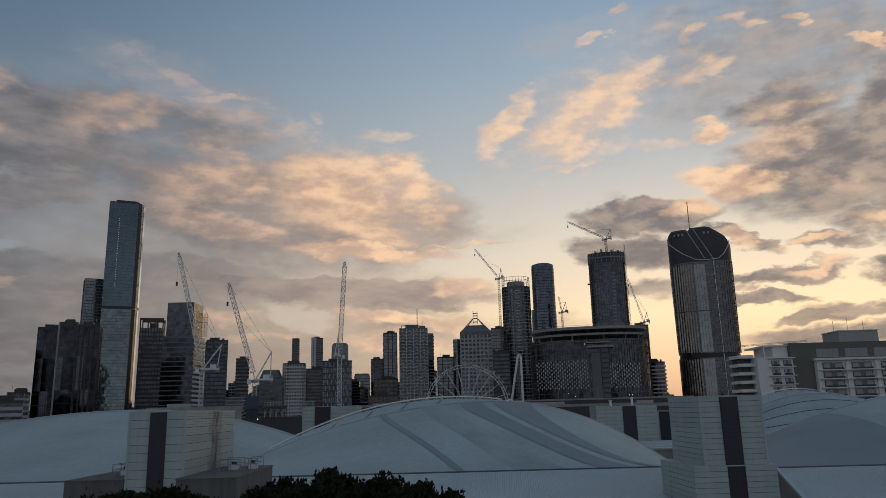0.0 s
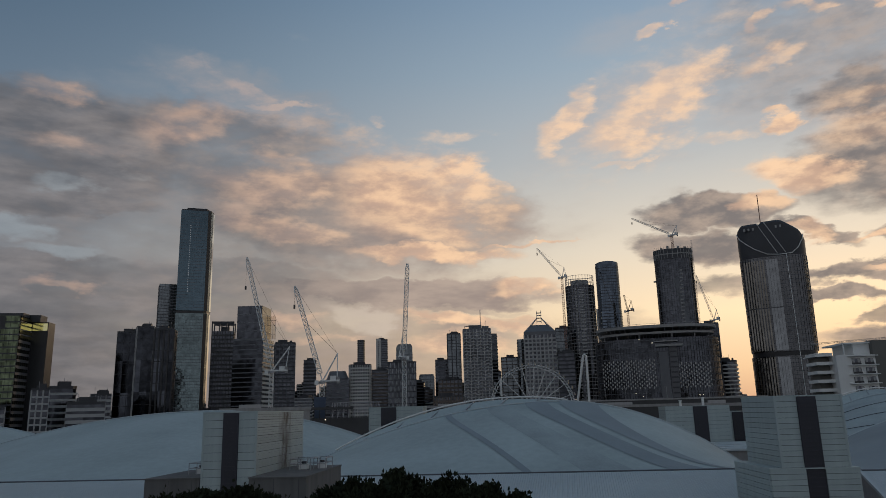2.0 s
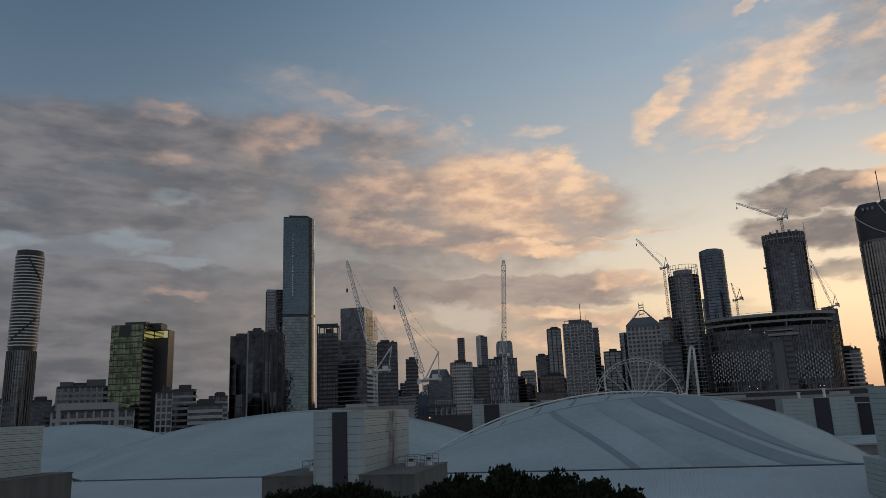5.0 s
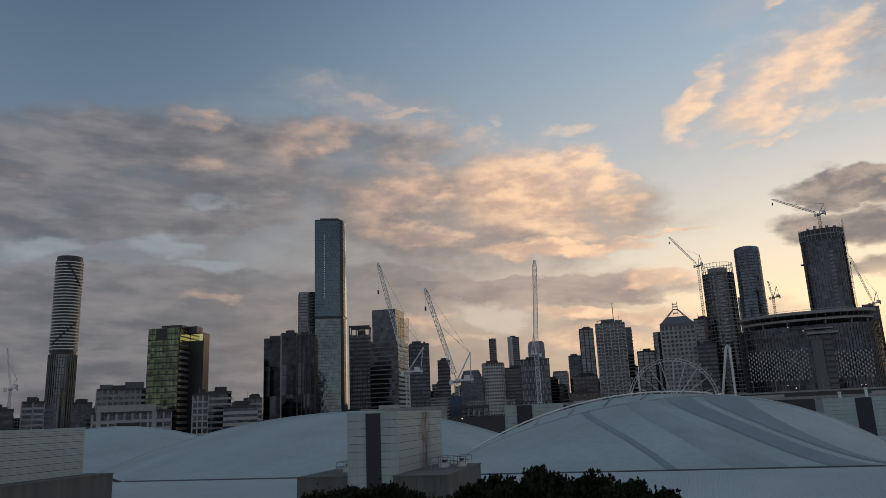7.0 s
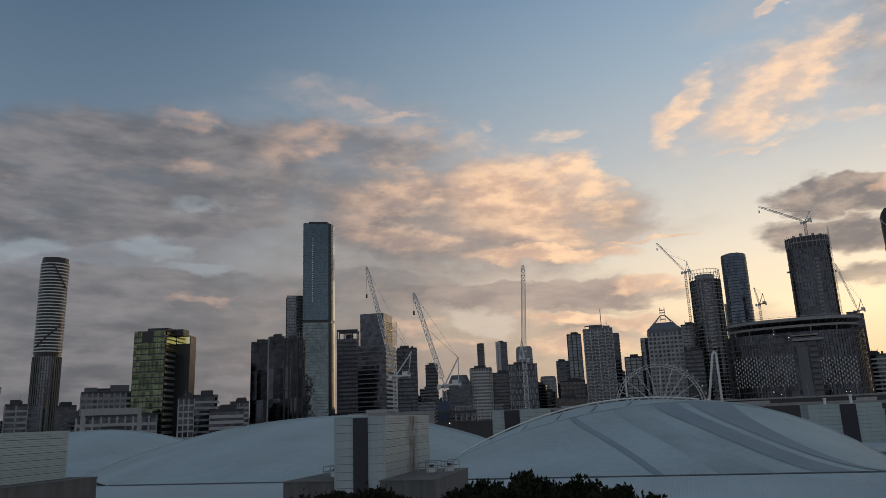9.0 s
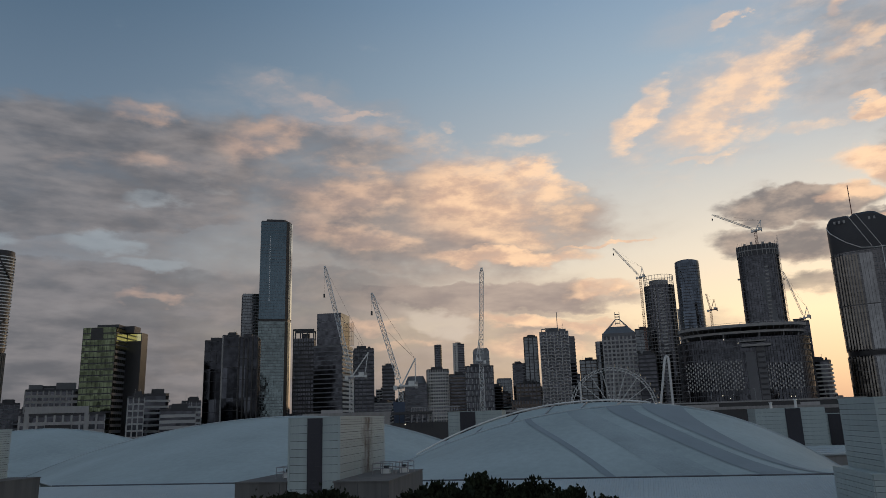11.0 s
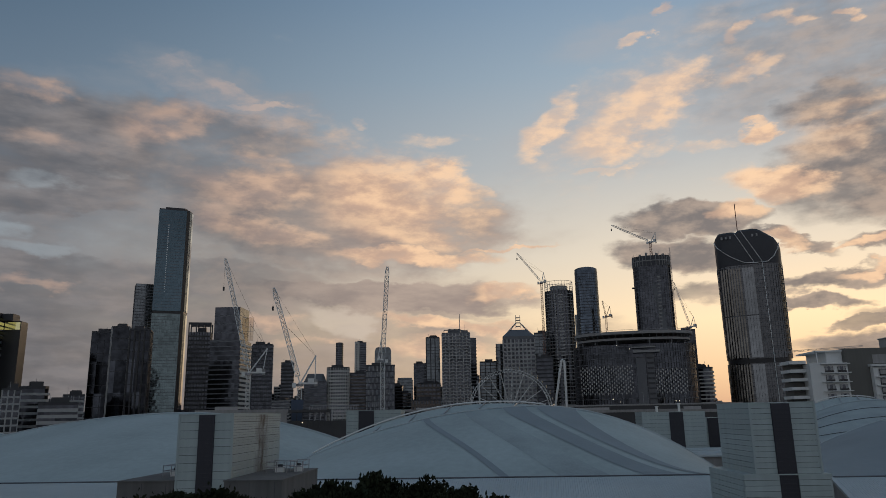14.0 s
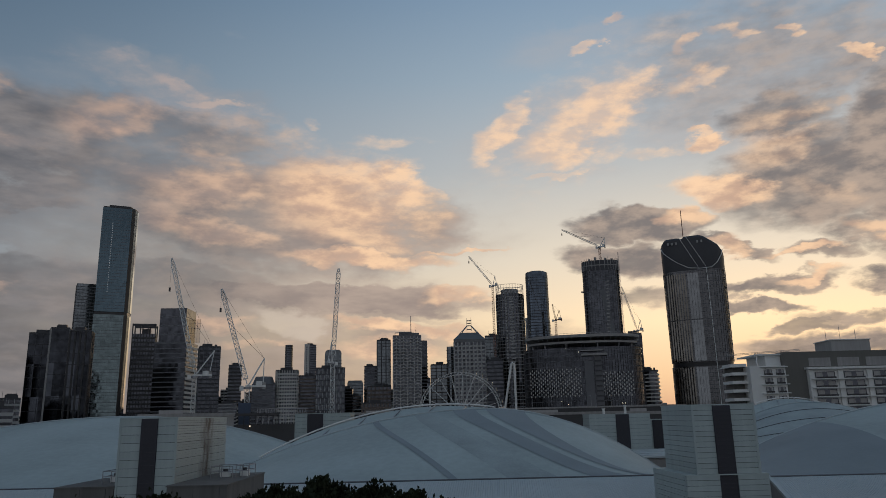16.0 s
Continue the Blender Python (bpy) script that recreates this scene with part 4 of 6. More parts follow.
# ---- city towers ----
def skytower():
    """The tall blue glass tower with cut corners and a plant floor part way up."""
    r = root("skyscraper", "very tall blue glass skyscraper with cut corners and dark plant floor", "skyscraper", at(23.8, 850))
    foot = [(-18.3, -14), (11.0, -14), (14.6, -11.5), (18.3, 0), (18.3, 14), (-18.3, 14)]
    facade(r, foot, 0, 136, glass_sage, mid_metal, 3.4, 0.35, 0.06, mid_metal, 1.8, 0.12, 0.1, body_name="lower_glass")
    facade(r, foot, 139, 254, glass_blue, mid_metal, 3.4, 0.35, 0.06, mid_metal, 1.8, 0.12, 0.1, body_name="upper_glass")
    # brighter strip laid over the corner to paint its sky highlight
    part("corner_glazing", Shape().prism([(16.9, -5.0), (18.5, -0.2), (18.4, 0.2), (16.7, -4.8)], 30, 135.8).prism([(16.9, -5.0), (18.5, -0.2), (18.4, 0.2), (16.7, -4.8)], 139.2, 253.8), glass_glint, r, "corner strip with the bright sky glint in its colour")
    # black strip stands in for the dark reflection on this chamfer
    part("dark_corner", Shape().prism([(11.1, -14.12), (14.7, -11.6), (14.5, -11.3), (11.0, -13.8)], 2, 135.8).prism([(11.1, -14.12), (14.7, -11.6), (14.5, -11.3), (11.0, -13.8)], 139.2, 253.8), black_stone, r, "corner strip blackened to show a dark reflection")
    part("plant_floor", Shape().prism([(x * 0.97, y * 0.96) for x, y in foot], 136, 139), black_stone, r, "dark recessed plant floor")
    s = Shape().prism([(x * 0.98, y * 0.98) for x, y in foot], 254, 255.2)
    s.prism([(-12, -13), (9, -13), (12, -8), (12, 8), (-12, 8)], 255.2, 257.2)
    part("crown", s, dark_metal, r)
    s = Shape()
    for i in range(30):
        s.box(-7.6, -6.9, -14.2, -14.1, 160 + i * 2.6, 161.2 + i * 2.6)
    part("lit_windows", s, lamp_dim, r, "column of small lit windows", "stuff")
    return r


lamp_dim = bpy.data.materials.new("dim_window_light")
lamp_dim.use_nodes = True
lamp_dim.node_tree.nodes["Principled BSDF"].inputs["Emission Color"].default_value = (1.0, 0.9, 0.7, 1)
lamp_dim.node_tree.nodes["Principled BSDF"].inputs["Emission Strength"].default_value = 0.03
skytower()
tower("office_tower", "dark glass office tower with pale edge and stepped top", 28.18, 620, 14, 16, 89, -8, core=glass_slab, band=black_stone, floor=7.6, band_h=0.3, band_out=0.05, fin=dark_metal, fin_step=4.7, fin_w=0.3, fin_out=0.2)
tower("office_tower", "black glass office tower with pale corner column", 26.95, 600, 12.2, 16, 91, -8, core=glass_slab, band=black_stone, floor=7.6, band_h=0.3, band_out=0.05, fin=concrete, fin_step=16, fin_w=1.2, fin_out=0.5)
tower("office_tower", "dark office tower with close vertical ribs", 25.64, 590, 13.6, 16, 88.5, -8, core=glass_slab, band=black_stone, floor=7.6, band_h=0.4, band_out=0.1, fin=black_stone, fin_step=3.4, fin_w=1.1, fin_out=0.9)
tower("office_tower", "slender grey-green glass tower rising behind the skyscraper", 25.55, 900, 24, 22, 177, 4, core=glass_grey, band=mid_metal, floor=3.6, band_h=0.8, band_out=0.05, fin=mid_metal, fin_step=3, fin_w=0.2, fin_out=0.1, plant=False)

r = tower("office_tower", "black office tower with an open steel frame on its roof", 21.5, 700, 19, 18, 100, -6, core=glass_dark, band=black_stone, floor=3.8, band_h=1.6, band_out=0.1, fin=black_stone, fin_step=2.4, fin_w=0.8, fin_out=0.4, plant=False)
s = Shape()
for x in (-9.5, -3, 3.4, 9.5):
    s.box(x - 0.5, x + 0.5, -9, -8, 100, 108.5)
    s.box(x - 0.5, x + 0.5, 8, 9, 100, 108.5)
s.box(-10, 10, -9, -8, 107, 109)
s.box(-10, 10, 8, 9, 107, 109)
s.box(-2, 5, -3, 3, 100, 105)
part("roof_frame", s, dark_metal, r, "open dark frame standing on the roof")

# stepped slab tower with a pale striped side
r = root("office_tower", "stepped dark office tower with a pale banded side wall", "tower", at(19.25, 640, 0, -18))
facade(r, rect(25.5, 30), 0, 85, glass_dark, mid_metal, 3.7, 0.9, 0.08, body_name="lower_block")
facade(r, rect(21.5, 26), 86, 114.5, glass_dark, mid_metal, 7.1, 0.7, 0.1, body_name="upper_block")
part("terrace", Shape().box(-13, 13, -15.3, 15.3, 84.6, 86.6), mid_metal, r)
s = Shape()
for i in range(22):
    s.box(12.85, 13.5, -14.6, 15, 4 + i * 3.7, 5.9 + i * 3.7)
part("side_banding", s, pale_cream, r, "pale bands on the side wall", "stuff")
s = Shape()
for i in range(5):
    s.strut((11.5 + i * 2.4, -8, 86), (11.5 + i * 2.4, -8, 106), 0.12)
for i in range(6):
    s.strut((11.5, -8, 86 + i * 4), (21.1, -8, 86 + i * 4), 0.12)
part("screen_frame", s, steel_grey, r, "light steel screen frame")
part("screen", Shape().box(11.6, 21, -8.1, -8.0, 86.2, 105.5), clear_glass, r, "clear wind screen")
tower("office_tower", "dark ribbed office tower beside a crane", 16.9, 720, 18.5, 18, 91, 4, core=glass_dark, band=dark_metal, floor=3.7, band_h=1.4, band_out=0.1, fin=mid_metal, fin_step=3.6, fin_w=0.5, fin_out=0.5)

# the distant middle of the city
tower("office_tower", "plain dark tower in the distance", 14.95, 900, 15, 15, 87, 0, core=glass_dark, band=black_stone, floor=4, band_h=2)
r = tower("office_block", "dark building with a rounded roof", 12.8, 800, 24, 24, 60, 0, core=glass_dark, band=mid_metal, floor=4, band_h=1.5, plant=False)
part("rounded_roof", Shape().prism(oval(24, 23, 20, 3), 60, 68, 0.72), mid_metal, r)
tower("office_tower", "round-fronted pale tower with a grid of small windows", 11.06, 800, 24, 22, 74, 0, foot=oval(24.5, 22, 24, 3.2), core=glass_dark, band=pale_cream, floor=3.4, band_h=1.7, band_out=0.15, fin=pale_cream, fin_step=2.6, fin_w=1.0, fin_out=0.3)
tower("apartment_tower", "slender dark round tower in the distance", 10.98, 1300, 13, 13, 152, 0, foot=oval(13.2, 13.2, 20), core=glass_dark, band=dark_metal, floor=3.3, band_h=1.2, plant=False)
r = tower("apartment_tower", "slender tower with one pale face in the distance", 9.34, 1100, 17, 15, 131, 0, core=glass_dark, band=dark_metal, floor=3.4, band_h=1.0)
s = Shape()
s.box(-8.7, -1.5, -7.9, -7.5, 40, 133)
part("pale_face", s, pale_cream, r)
s = Shape()
for i in range(26):
    s.box(-6.2, -4.6, -8.0, -7.85, 42 + i * 3.4, 43.8 + i * 3.4)
part("windows", s, glass_dark, r, "", "stuff")
tower("office_block", "brown banded office block", 9.52, 850, 20, 18, 71, 0, core=glass_dark, band=brown_brick, floor=3.6, band_h=1.7)
r = tower("office_tower", "glass tower with a rounded top", 7.57, 1000, 22.5, 16, 104, 0, core=glass_grey, band=mid_metal, floor=3.8, band_h=0.5, plant=False)
s = Shape()
foot2 = [(-11.2, 104), (11.2, 104), (11.2, 110), (10.2, 113), (8, 114.8), (-7.5, 114.8), (-10, 113), (-11.2, 109)]
s.v = [(x, -8, z) for x, z in foot2] + [(x, 8, z) for x, z in foot2]
s.f = [tuple(range(8)), tuple(range(15, 7, -1))] + [(i, i + 8, (i + 1) % 8 + 8, (i + 1) % 8) for i in range(8)]
part("rounded_top", s, glass_grey, r)
# chequered facade
r = root("office_block", "office block with a chequered pale and dark facade", "office block", at(7.76, 800))
facade(r, rect(31, 22), 0, 76, glass_dark, dark_metal, 6.3, 0.8, 0.1)
rnd = random.Random(12)
s = Shape()
for i in range(12):
    for j in range(14):
        if (i + j) % 2 == 0 or rnd.random() < 0.2:
            s.box(-15 + j * 2.16, -14 + j * 2.16, -11.35, -10.95, 1 + i * 6.3, 6.2 + i * 6.3)
part("chequer_cladding", s, render_pale, r, "", "stuff")
roof_plant(r, rect(31, 22), 76, 4, dark_metal)
r = tower("office_block", "blue glass block with a curved top", 5.83, 1000, 20.5, 18, 70, 0, core=glass_grey, band=mid_metal, floor=3.8, band_h=0.8, fin=mid_metal, fin_step=5, plant=False)
part("curved_top", Shape().prism(oval(21, 18, 16, 4), 70, 73, 0.9), mid_metal, r)
tower("office_tower", "grey banded office tower", 4.61, 950, 17, 16, 88, 0, core=glass_dark, band=mid_metal, floor=3.7, band_h=1.5)
tower("office_tower", "narrow dark glass tower beside the apartments", 3.6, 850, 15.5, 18, 111, 0, core=glass_grey, band=dark_metal, floor=3.6, band_h=0.5, band_out=0.05, fin=dark_metal, fin_step=5.2, fin_w=1.2)
tower("office_block", "low building with a pale roof band", 3.97, 780, 25, 20, 55, 0, core=glass_dark, band=brown_brick, floor=4, band_h=2, fin=brown_brick, fin_step=4, fin_w=1)
tower("heritage_building", "low brown stone building with a row of windows", 4.17, 700, 27, 18, 36, 0, core=glass_dark, band=brown_brick, floor=4.2, band_h=2.2, fin=brown_brick, fin_step=2.8, fin_w=1.3, category="building")
# apartment tower with balconies
r = root("apartment_tower", "pale concrete apartment tower with stacked balconies and a roof mast", "tower", at(1.75, 720))
facade(r, rect(27.5, 22), 0, 101, glass_dark, pale_cream, 3.15, 0.75, 0.3, pale_cream, 3.4, 0.7, 0.5)
s = Shape()
for i in range(31):
    for x in (-10.4, -3.6, 3.2, 10.0):
        s.box(x - 1.9, x + 1.9, -12.6, -10.9, 3.15 * (i + 1), 3.15 * (i + 1) + 0.25)
        s.box(x - 1.9, x + 1.9, -12.65, -12.5, 3.15 * (i + 1), 3.15 * (i + 1) + 1.1)
part("balcony_tier", s, concrete_far, r, "", "stuff")
facade(r, [(13.8, -6), (20.0, -4), (20.0, 11), (13.8, 11)], 0, 97, glass_dark, mid_metal, 3.15, 1.2, 0.3, body_name="side_wing")
roof_plant(r, rect(27.5, 22), 101, 7, mid_metal, 5)
part("mast", Shape().strut((4, 0, 101), (4, 0, 122), 0.35, 6), steel_grey, r)
part("roof_frame", Shape().box(-12, 2, -9.5, -8.9, 104, 104.8).box(-12, -11.4, -9.5, -8.9, 101, 104).box(6, 12, -6, 4, 101, 104.5), mid_metal, r)

tower("office_block", "plain dark mid-rise office block", 0.4, 760, 12, 14, 61, 0, core=glass_dark, band=dark_metal, floor=3.6, band_h=1.6)
tower("office_tower", "dark bronze glass office tower", -0.75, 800, 17.4, 16, 78, 0, core=glass_grey, band=brown_brick, floor=3.7, band_h=0.8, fin=dark_metal, fin_step=5.5, fin_w=0.8)
tower("office_tower", "narrow glass tower with a curved corner", -1.75, 780, 9.5, 14, 96, 0, foot=oval(9.5, 14, 20, 3), core=glass_grey, band=mid_metal, floor=3.6, band_h=0.6, plant=False)

# tower with a hipped roof and open crown
r = root("office_tower", "concrete grid office tower with hipped roof, open steel crown and mast", "tower", at(-3.24, 700))
facade(r, rect(29.6, 26), 0, 91.5, glass_dark, concrete_far, 3.7, 1.5, 0.3, concrete_far, 3.7, 1.3, 0.5)
part("cornice", Shape().box(-15.2, 15.2, -13.4, 13.4, 91.5, 94.5), mid_metal, r)
part("hipped_roof", Shape().add([(-15, -13, 94.5), (15, -13, 94.5), (15, 13, 94.5), (-15, 13, 94.5), (-8.2, -5, 101.5), (8.4, -5, 101.5), (8.4, 5, 101.5), (-8.2, 5, 101.5)],
                                [(0, 1, 5, 4), (1, 2, 6, 5), (2, 3, 7, 6), (3, 0, 4, 7), (4, 5, 6, 7)]), mid_metal, r)
s = Shape()
for x, y in ((-13, -10), (13, -10), (13, 10), (-13, 10)):
    s.strut((x, y, 96), (math.copysign(2.2, x), math.copysign(1.6, y), 108.5), 0.4)
    s.strut((math.copysign(2.2, x), math.copysign(1.6, y), 104), (math.copysign(2.0, x), math.copysign(1.4, y), 116), 0.3)
for z in (105, 108.5, 111, 113.5):
    s.box(-2.4, 2.4, -1.9, 1.9, z, z + 0.5)
part("crown_frame", s, steel_grey, r, "open steel crown with twin masts")
tower("office_tower", "thin dark glass tower behind the hipped roof", -5.06, 800, 16, 16, 108, 0, core=glass_grey, band=dark_metal, floor=3.6, band_h=0.5, fin=mid_metal, fin_step=5, fin_w=0.4)
tower("office_block", "dark brown block in front of the round tower", -5.2, 690, 15, 14, 73, 0, core=glass_dark, band=dark_metal, floor=3.6, band_h=1.5)

# round tower under construction
r = root("construction_tower", "round concrete tower under construction with open scaffold crown", "tower", at(-6.59, 720))
foot = oval(27.6, 25, 28)
facade(r, foot, 0, 141, glass_dark, concrete, 3.3, 0.6, 0.45, concrete_dark, 3.4, 0.6, 0.4)
s = Shape()
for i in range(42):
    s.box(-4.6, -3.4, -13.2, -11.6, 3.3 * i, 3.3 * i + 2.1)
    s.box(-1.0, 3.6, -13.0, -12.0, 3.3 * i + 0.2, 3.3 * i + 1.3)
part("balcony_tier", s, concrete_far, r, "", "stuff")
s = Shape()
for i in range(28):
    a, b = foot[i], foot[(i + 1) % 28]
    s.strut((a[0], a[1], 138), (a[0], a[1], 151), 0.22)
    for z in (143, 147, 150.6):
        s.strut((a[0], a[1], z), (b[0], b[1], z), 0.2)
part("scaffold_crown", s, steel_grey, r, "open scaffold ring on top")
part("core_top", Shape().prism(oval(17, 15, 14), 141, 146.5), concrete, r)

# blue oval tower
r = root("residential_tower", "blue-grey rounded glass tower with slanted top", "tower", at(-8.8, 900))
foot = oval(27.8, 24, 32, 2.8)
facade(r, foot, 0, 194, glass_navy, dark_metal, 3.5, 0.7, 0.08, dark_metal, 4.2, 0.2, 0.1)
s = Shape()
top = [(x, y, 199.5 - 0.012 * x * x - 0.05 * abs(y)) for x, y in foot]
nn = len(foot)
s.v = [(x, y, 194) for x, y in foot] + top
s.f = [(i, (i + 1) % nn, nn + (i + 1) % nn, nn + i) for i in range(nn)] + [tuple(range(nn, 2 * nn))]
part("slanted_top", s, glass_navy, r)
facade(r, [(x * 1.05, y * 1.05) for x, y in foot], 0, 137, glass_navy, dark_metal, 3.5, 0.9, 0.1, body_name="lower_skin")
part("service_core", Shape().box(-16.5, -13, -3, 5, 0, 141), pale_cream, r)
s = Shape()
for i in range(14):
    s.strut((-9 + i * 1.55, -12.6 + 0.02 * (i - 5) ** 2, 186 - i * 5.2), (-9 + (i + 1) * 1.55, -12.6 + 0.02 * (i - 4) ** 2, 186 - (i + 1) * 5.2), 0.45)
part("diagonal_rib", s, mid_metal, r)

# casino resort: main tower under construction
r = root("construction_tower", "dark curved tower under construction topped by a ragged concrete ring", "tower", at(-13.88, 720, 0, 0))
foot = oval(35.4, 26, 36, 2.6)
facade(r, foot, 0, 160, glass_dark, mid_metal, 3.5, 0.5, 0.08, dark_metal, 2.6, 0.3, 0.15)
facade(r, grown(foot, 0.25), 160, 170, dark_metal, concrete, 5, 0.9, 0.2, concrete, 3.2, 0.5, 0.25, body_name="open_storey")
rnd = random.Random(3)
s = Shape()
for p, nrm, e in along(foot, 2.2):
    s.strut((p.x, p.y, 169), (p.x, p.y, 171.2 + rnd.random() * 2.2), 0.14)
for x, z in ((-10, 173.5), (-4, 175), (6, 174), (12, 173)):
    s.box(x - 1.2, x + 1.0, -3, 2, 170, z)
part("formwork", s, concrete, r, "ragged formwork and starter bars on top", "stuff")
s = Shape()
for i in range(26):
    s.box(1.5 + 0.12 * i, 4.5 + 0.12 * i, -13.15, -12.6, 60 + i * 3.5, 61.3 + i * 3.5)
part("pale_slots", s, concrete, r, "", "stuff")
part("fold_panel", Shape().add([(-2, -13.2, 140), (3, -13.3, 142), (12, -12.4, 90), (9, -12.7, 78)], [(0, 3, 2, 1)]), mid_metal, r)
part("hoist_mast", Shape().lattice((18.9, -2, 60), (18.4, -2, 179), 0.4, 0.1, 2.5), steel_grey, r, "builders' hoist mast")
part("catch_deck", Shape().box(-20, -15.5, -2, 3, 140.5, 141.4), steel_grey, r)
tower("hotel_tower", "dark glass block beside the resort tower", -15.95, 725, 17, 20, 96.5, 0, core=glass_dark, band=dark_metal, floor=3.6, band_h=0.6, fin=dark_metal, fin_step=2.2, fin_w=0.3)

# casino resort: podium with the curved sky deck
r = root("resort_podium", "dark curved resort podium with lattice screens under a curved sky deck", "building", at(-12.05, 600))
foot = oval(95, 60, 56, 2.6)
part("podium_core", Shape().prism([(x * 0.985, y * 0.985) for x, y in foot], 0, 73), glass_dark, r)
s = Shape()
for i in range(14):
    z = 14 + i * 4.4
    s.prism(grown(foot, -0.2), z, z + 0.5)
part("floor_grid", s, mid_metal, r, "", "stuff")
s = Shape()
for p, nrm, e in along(foot, 2.1):
    s.strut((p.x + nrm.x * 0.3, p.y + nrm.y * 0.3, 8), (p.x * 0.99 + nrm.x * 0.3, p.y * 0.99, 76), 0.16)
part("facade_ribs", s, dark_metal, r, "", "stuff")
s = Shape()
for side, (xa, xb) in enumerate(((-41.5, 0.0), (15.2, 40.5))):
    cols = int((xb - xa) / 1.7)
    for i in range(cols):
        x = xa + i * 1.7
        y = -30 * (1 - (abs(x + 0.6) / 47.5) ** 2.6) ** (1 / 2.6) - 0.75
        for j in range(7 if side == 0 else 6):
            z = 34.8 + j * 3.1 + (1.55 if i % 2 else 0)
            s.add([(x + 0.1, y, z), (x + 0.6, y - 0.12, z + 1.1), (x + 0.1, y, z + 2.2), (x - 0.4, y - 0.12, z + 1.1)], [(0, 1, 2, 3)])
part("lattice_screen", s, pale_cream, r, "pale diamond lattice screen", "stuff")
part("entry_block", Shape().box(1.2, 8, -33.5, -24, 8, 62).box(8.8, 14.4, -32.5, -24, 8, 66), mid_metal, r)
s = Shape()
for i in range(14):
    s.box(9.2, 14.0, -33.0, -32.4, 12 + i * 3.8, 13.2 + i * 3.8)
part("entry_grille", s, dark_metal, r, "", "stuff")
part("canopy_slab", Shape().box(-0.8, 19, -35, -24, 66, 67.6).box(-1.5, 16, -34, -24, 69.6, 70.4), concrete, r)
deck_top, deck_low = oval(92, 58, 56, 2.4), oval(88, 54, 56, 2.4)
s = Shape()
s.prism(deck_low, 76.5, 78.2)
s.prism(deck_top, 81.0, 83.2)
part("sky_deck", s, concrete, r, "long curved sky deck ring")
s = Shape()
for i in range(0, 56):
    a, b = deck_top[i], deck_low[i]
    s.strut((b[0], b[1], 78), (a[0], a[1], 81.2), 0.25)
    s.strut((a[0], a[1], 83), (a[0], a[1], 84.3), 0.08, 3)
    c = deck_top[(i + 1) % 56]
    s.strut((a[0], a[1], 84.2), (c[0], c[1], 84.2), 0.1, 3)
part("deck_struts", s, steel_grey, r, "", "stuff")
s = Shape()
for i in range(10):
    s.box(-44 + i * 4.2, -43.2 + i * 4.2, -6, -4, 83, 84.3)
s.box(-24, -4, -8, 4, 83.2, 85.2)
part("deck_rooms", s, dark_metal, r)
s = Shape()
for p in deck_low[::4]:
    s.strut((p[0] * 0.96, p[1] * 0.96, 73), (p[0] * 0.98, p[1] * 0.98, 77), 0.5)
part("deck_columns", s, concrete, r, "", "stuff")
rnd = random.Random(9)
s = Shape()
for _ in range(6):
    x = rnd.uniform(-38, 38)
    y = -30 * (1 - (abs(x) / 47.5) ** 2.6) ** (1 / 2.6) - 0.9
    z = rnd.choice((29.5, 31.5, 69, 72))
    s.box(x - 0.22, x + 0.22, y - 0.3, y, z, z + 0.45)
part("work_lights", s, lamp_mat, r, "small lit work lamps", "stuff")
tower("apartment_block", "pale rounded apartment block with stacked curved balconies", -16.95, 650, 15, 16, 57, 0, foot=oval(15.2, 15, 20, 2.6), core=glass_dark, band=pale_cream, floor=3.1, band_h=1.2, band_out=0.9, category="apartment block")
# riverside expressway
r = root("expressway", "dark concrete riverside viaduct in front of the city", "viaduct", at(-11, 545))
part("deck", Shape().box(-70, 80, -6, 6, 23, 26.5), road_mat, r)
part("barrier", Shape().box(-70, 80, -6.3, -5.9, 26.5, 27.6), concrete, r)
for i in range(9):
    part("pier", Shape().prism(rect(3, 4, 0.6), 0, 23), concrete, r).location = (-64 + i * 17, 0, 0)
for i in range(7):
    q = root("street_lamp", "thin grey street lamp on the viaduct", "street lamp", at(-8 - i * 1.5, 540, 26.5), "viaduct lamps")
    part("pole", Shape().strut((0, 0, 0), (0, 0, 9), 0.14, 6), steel_grey, q)
    part("lamp_head", Shape().box(-1.2, 0.1, -0.2, 0.2, 8.9, 9.1), steel_grey, q)
    q.matrix_basis = at(-8 - i * 1.5, 546, 26.5)

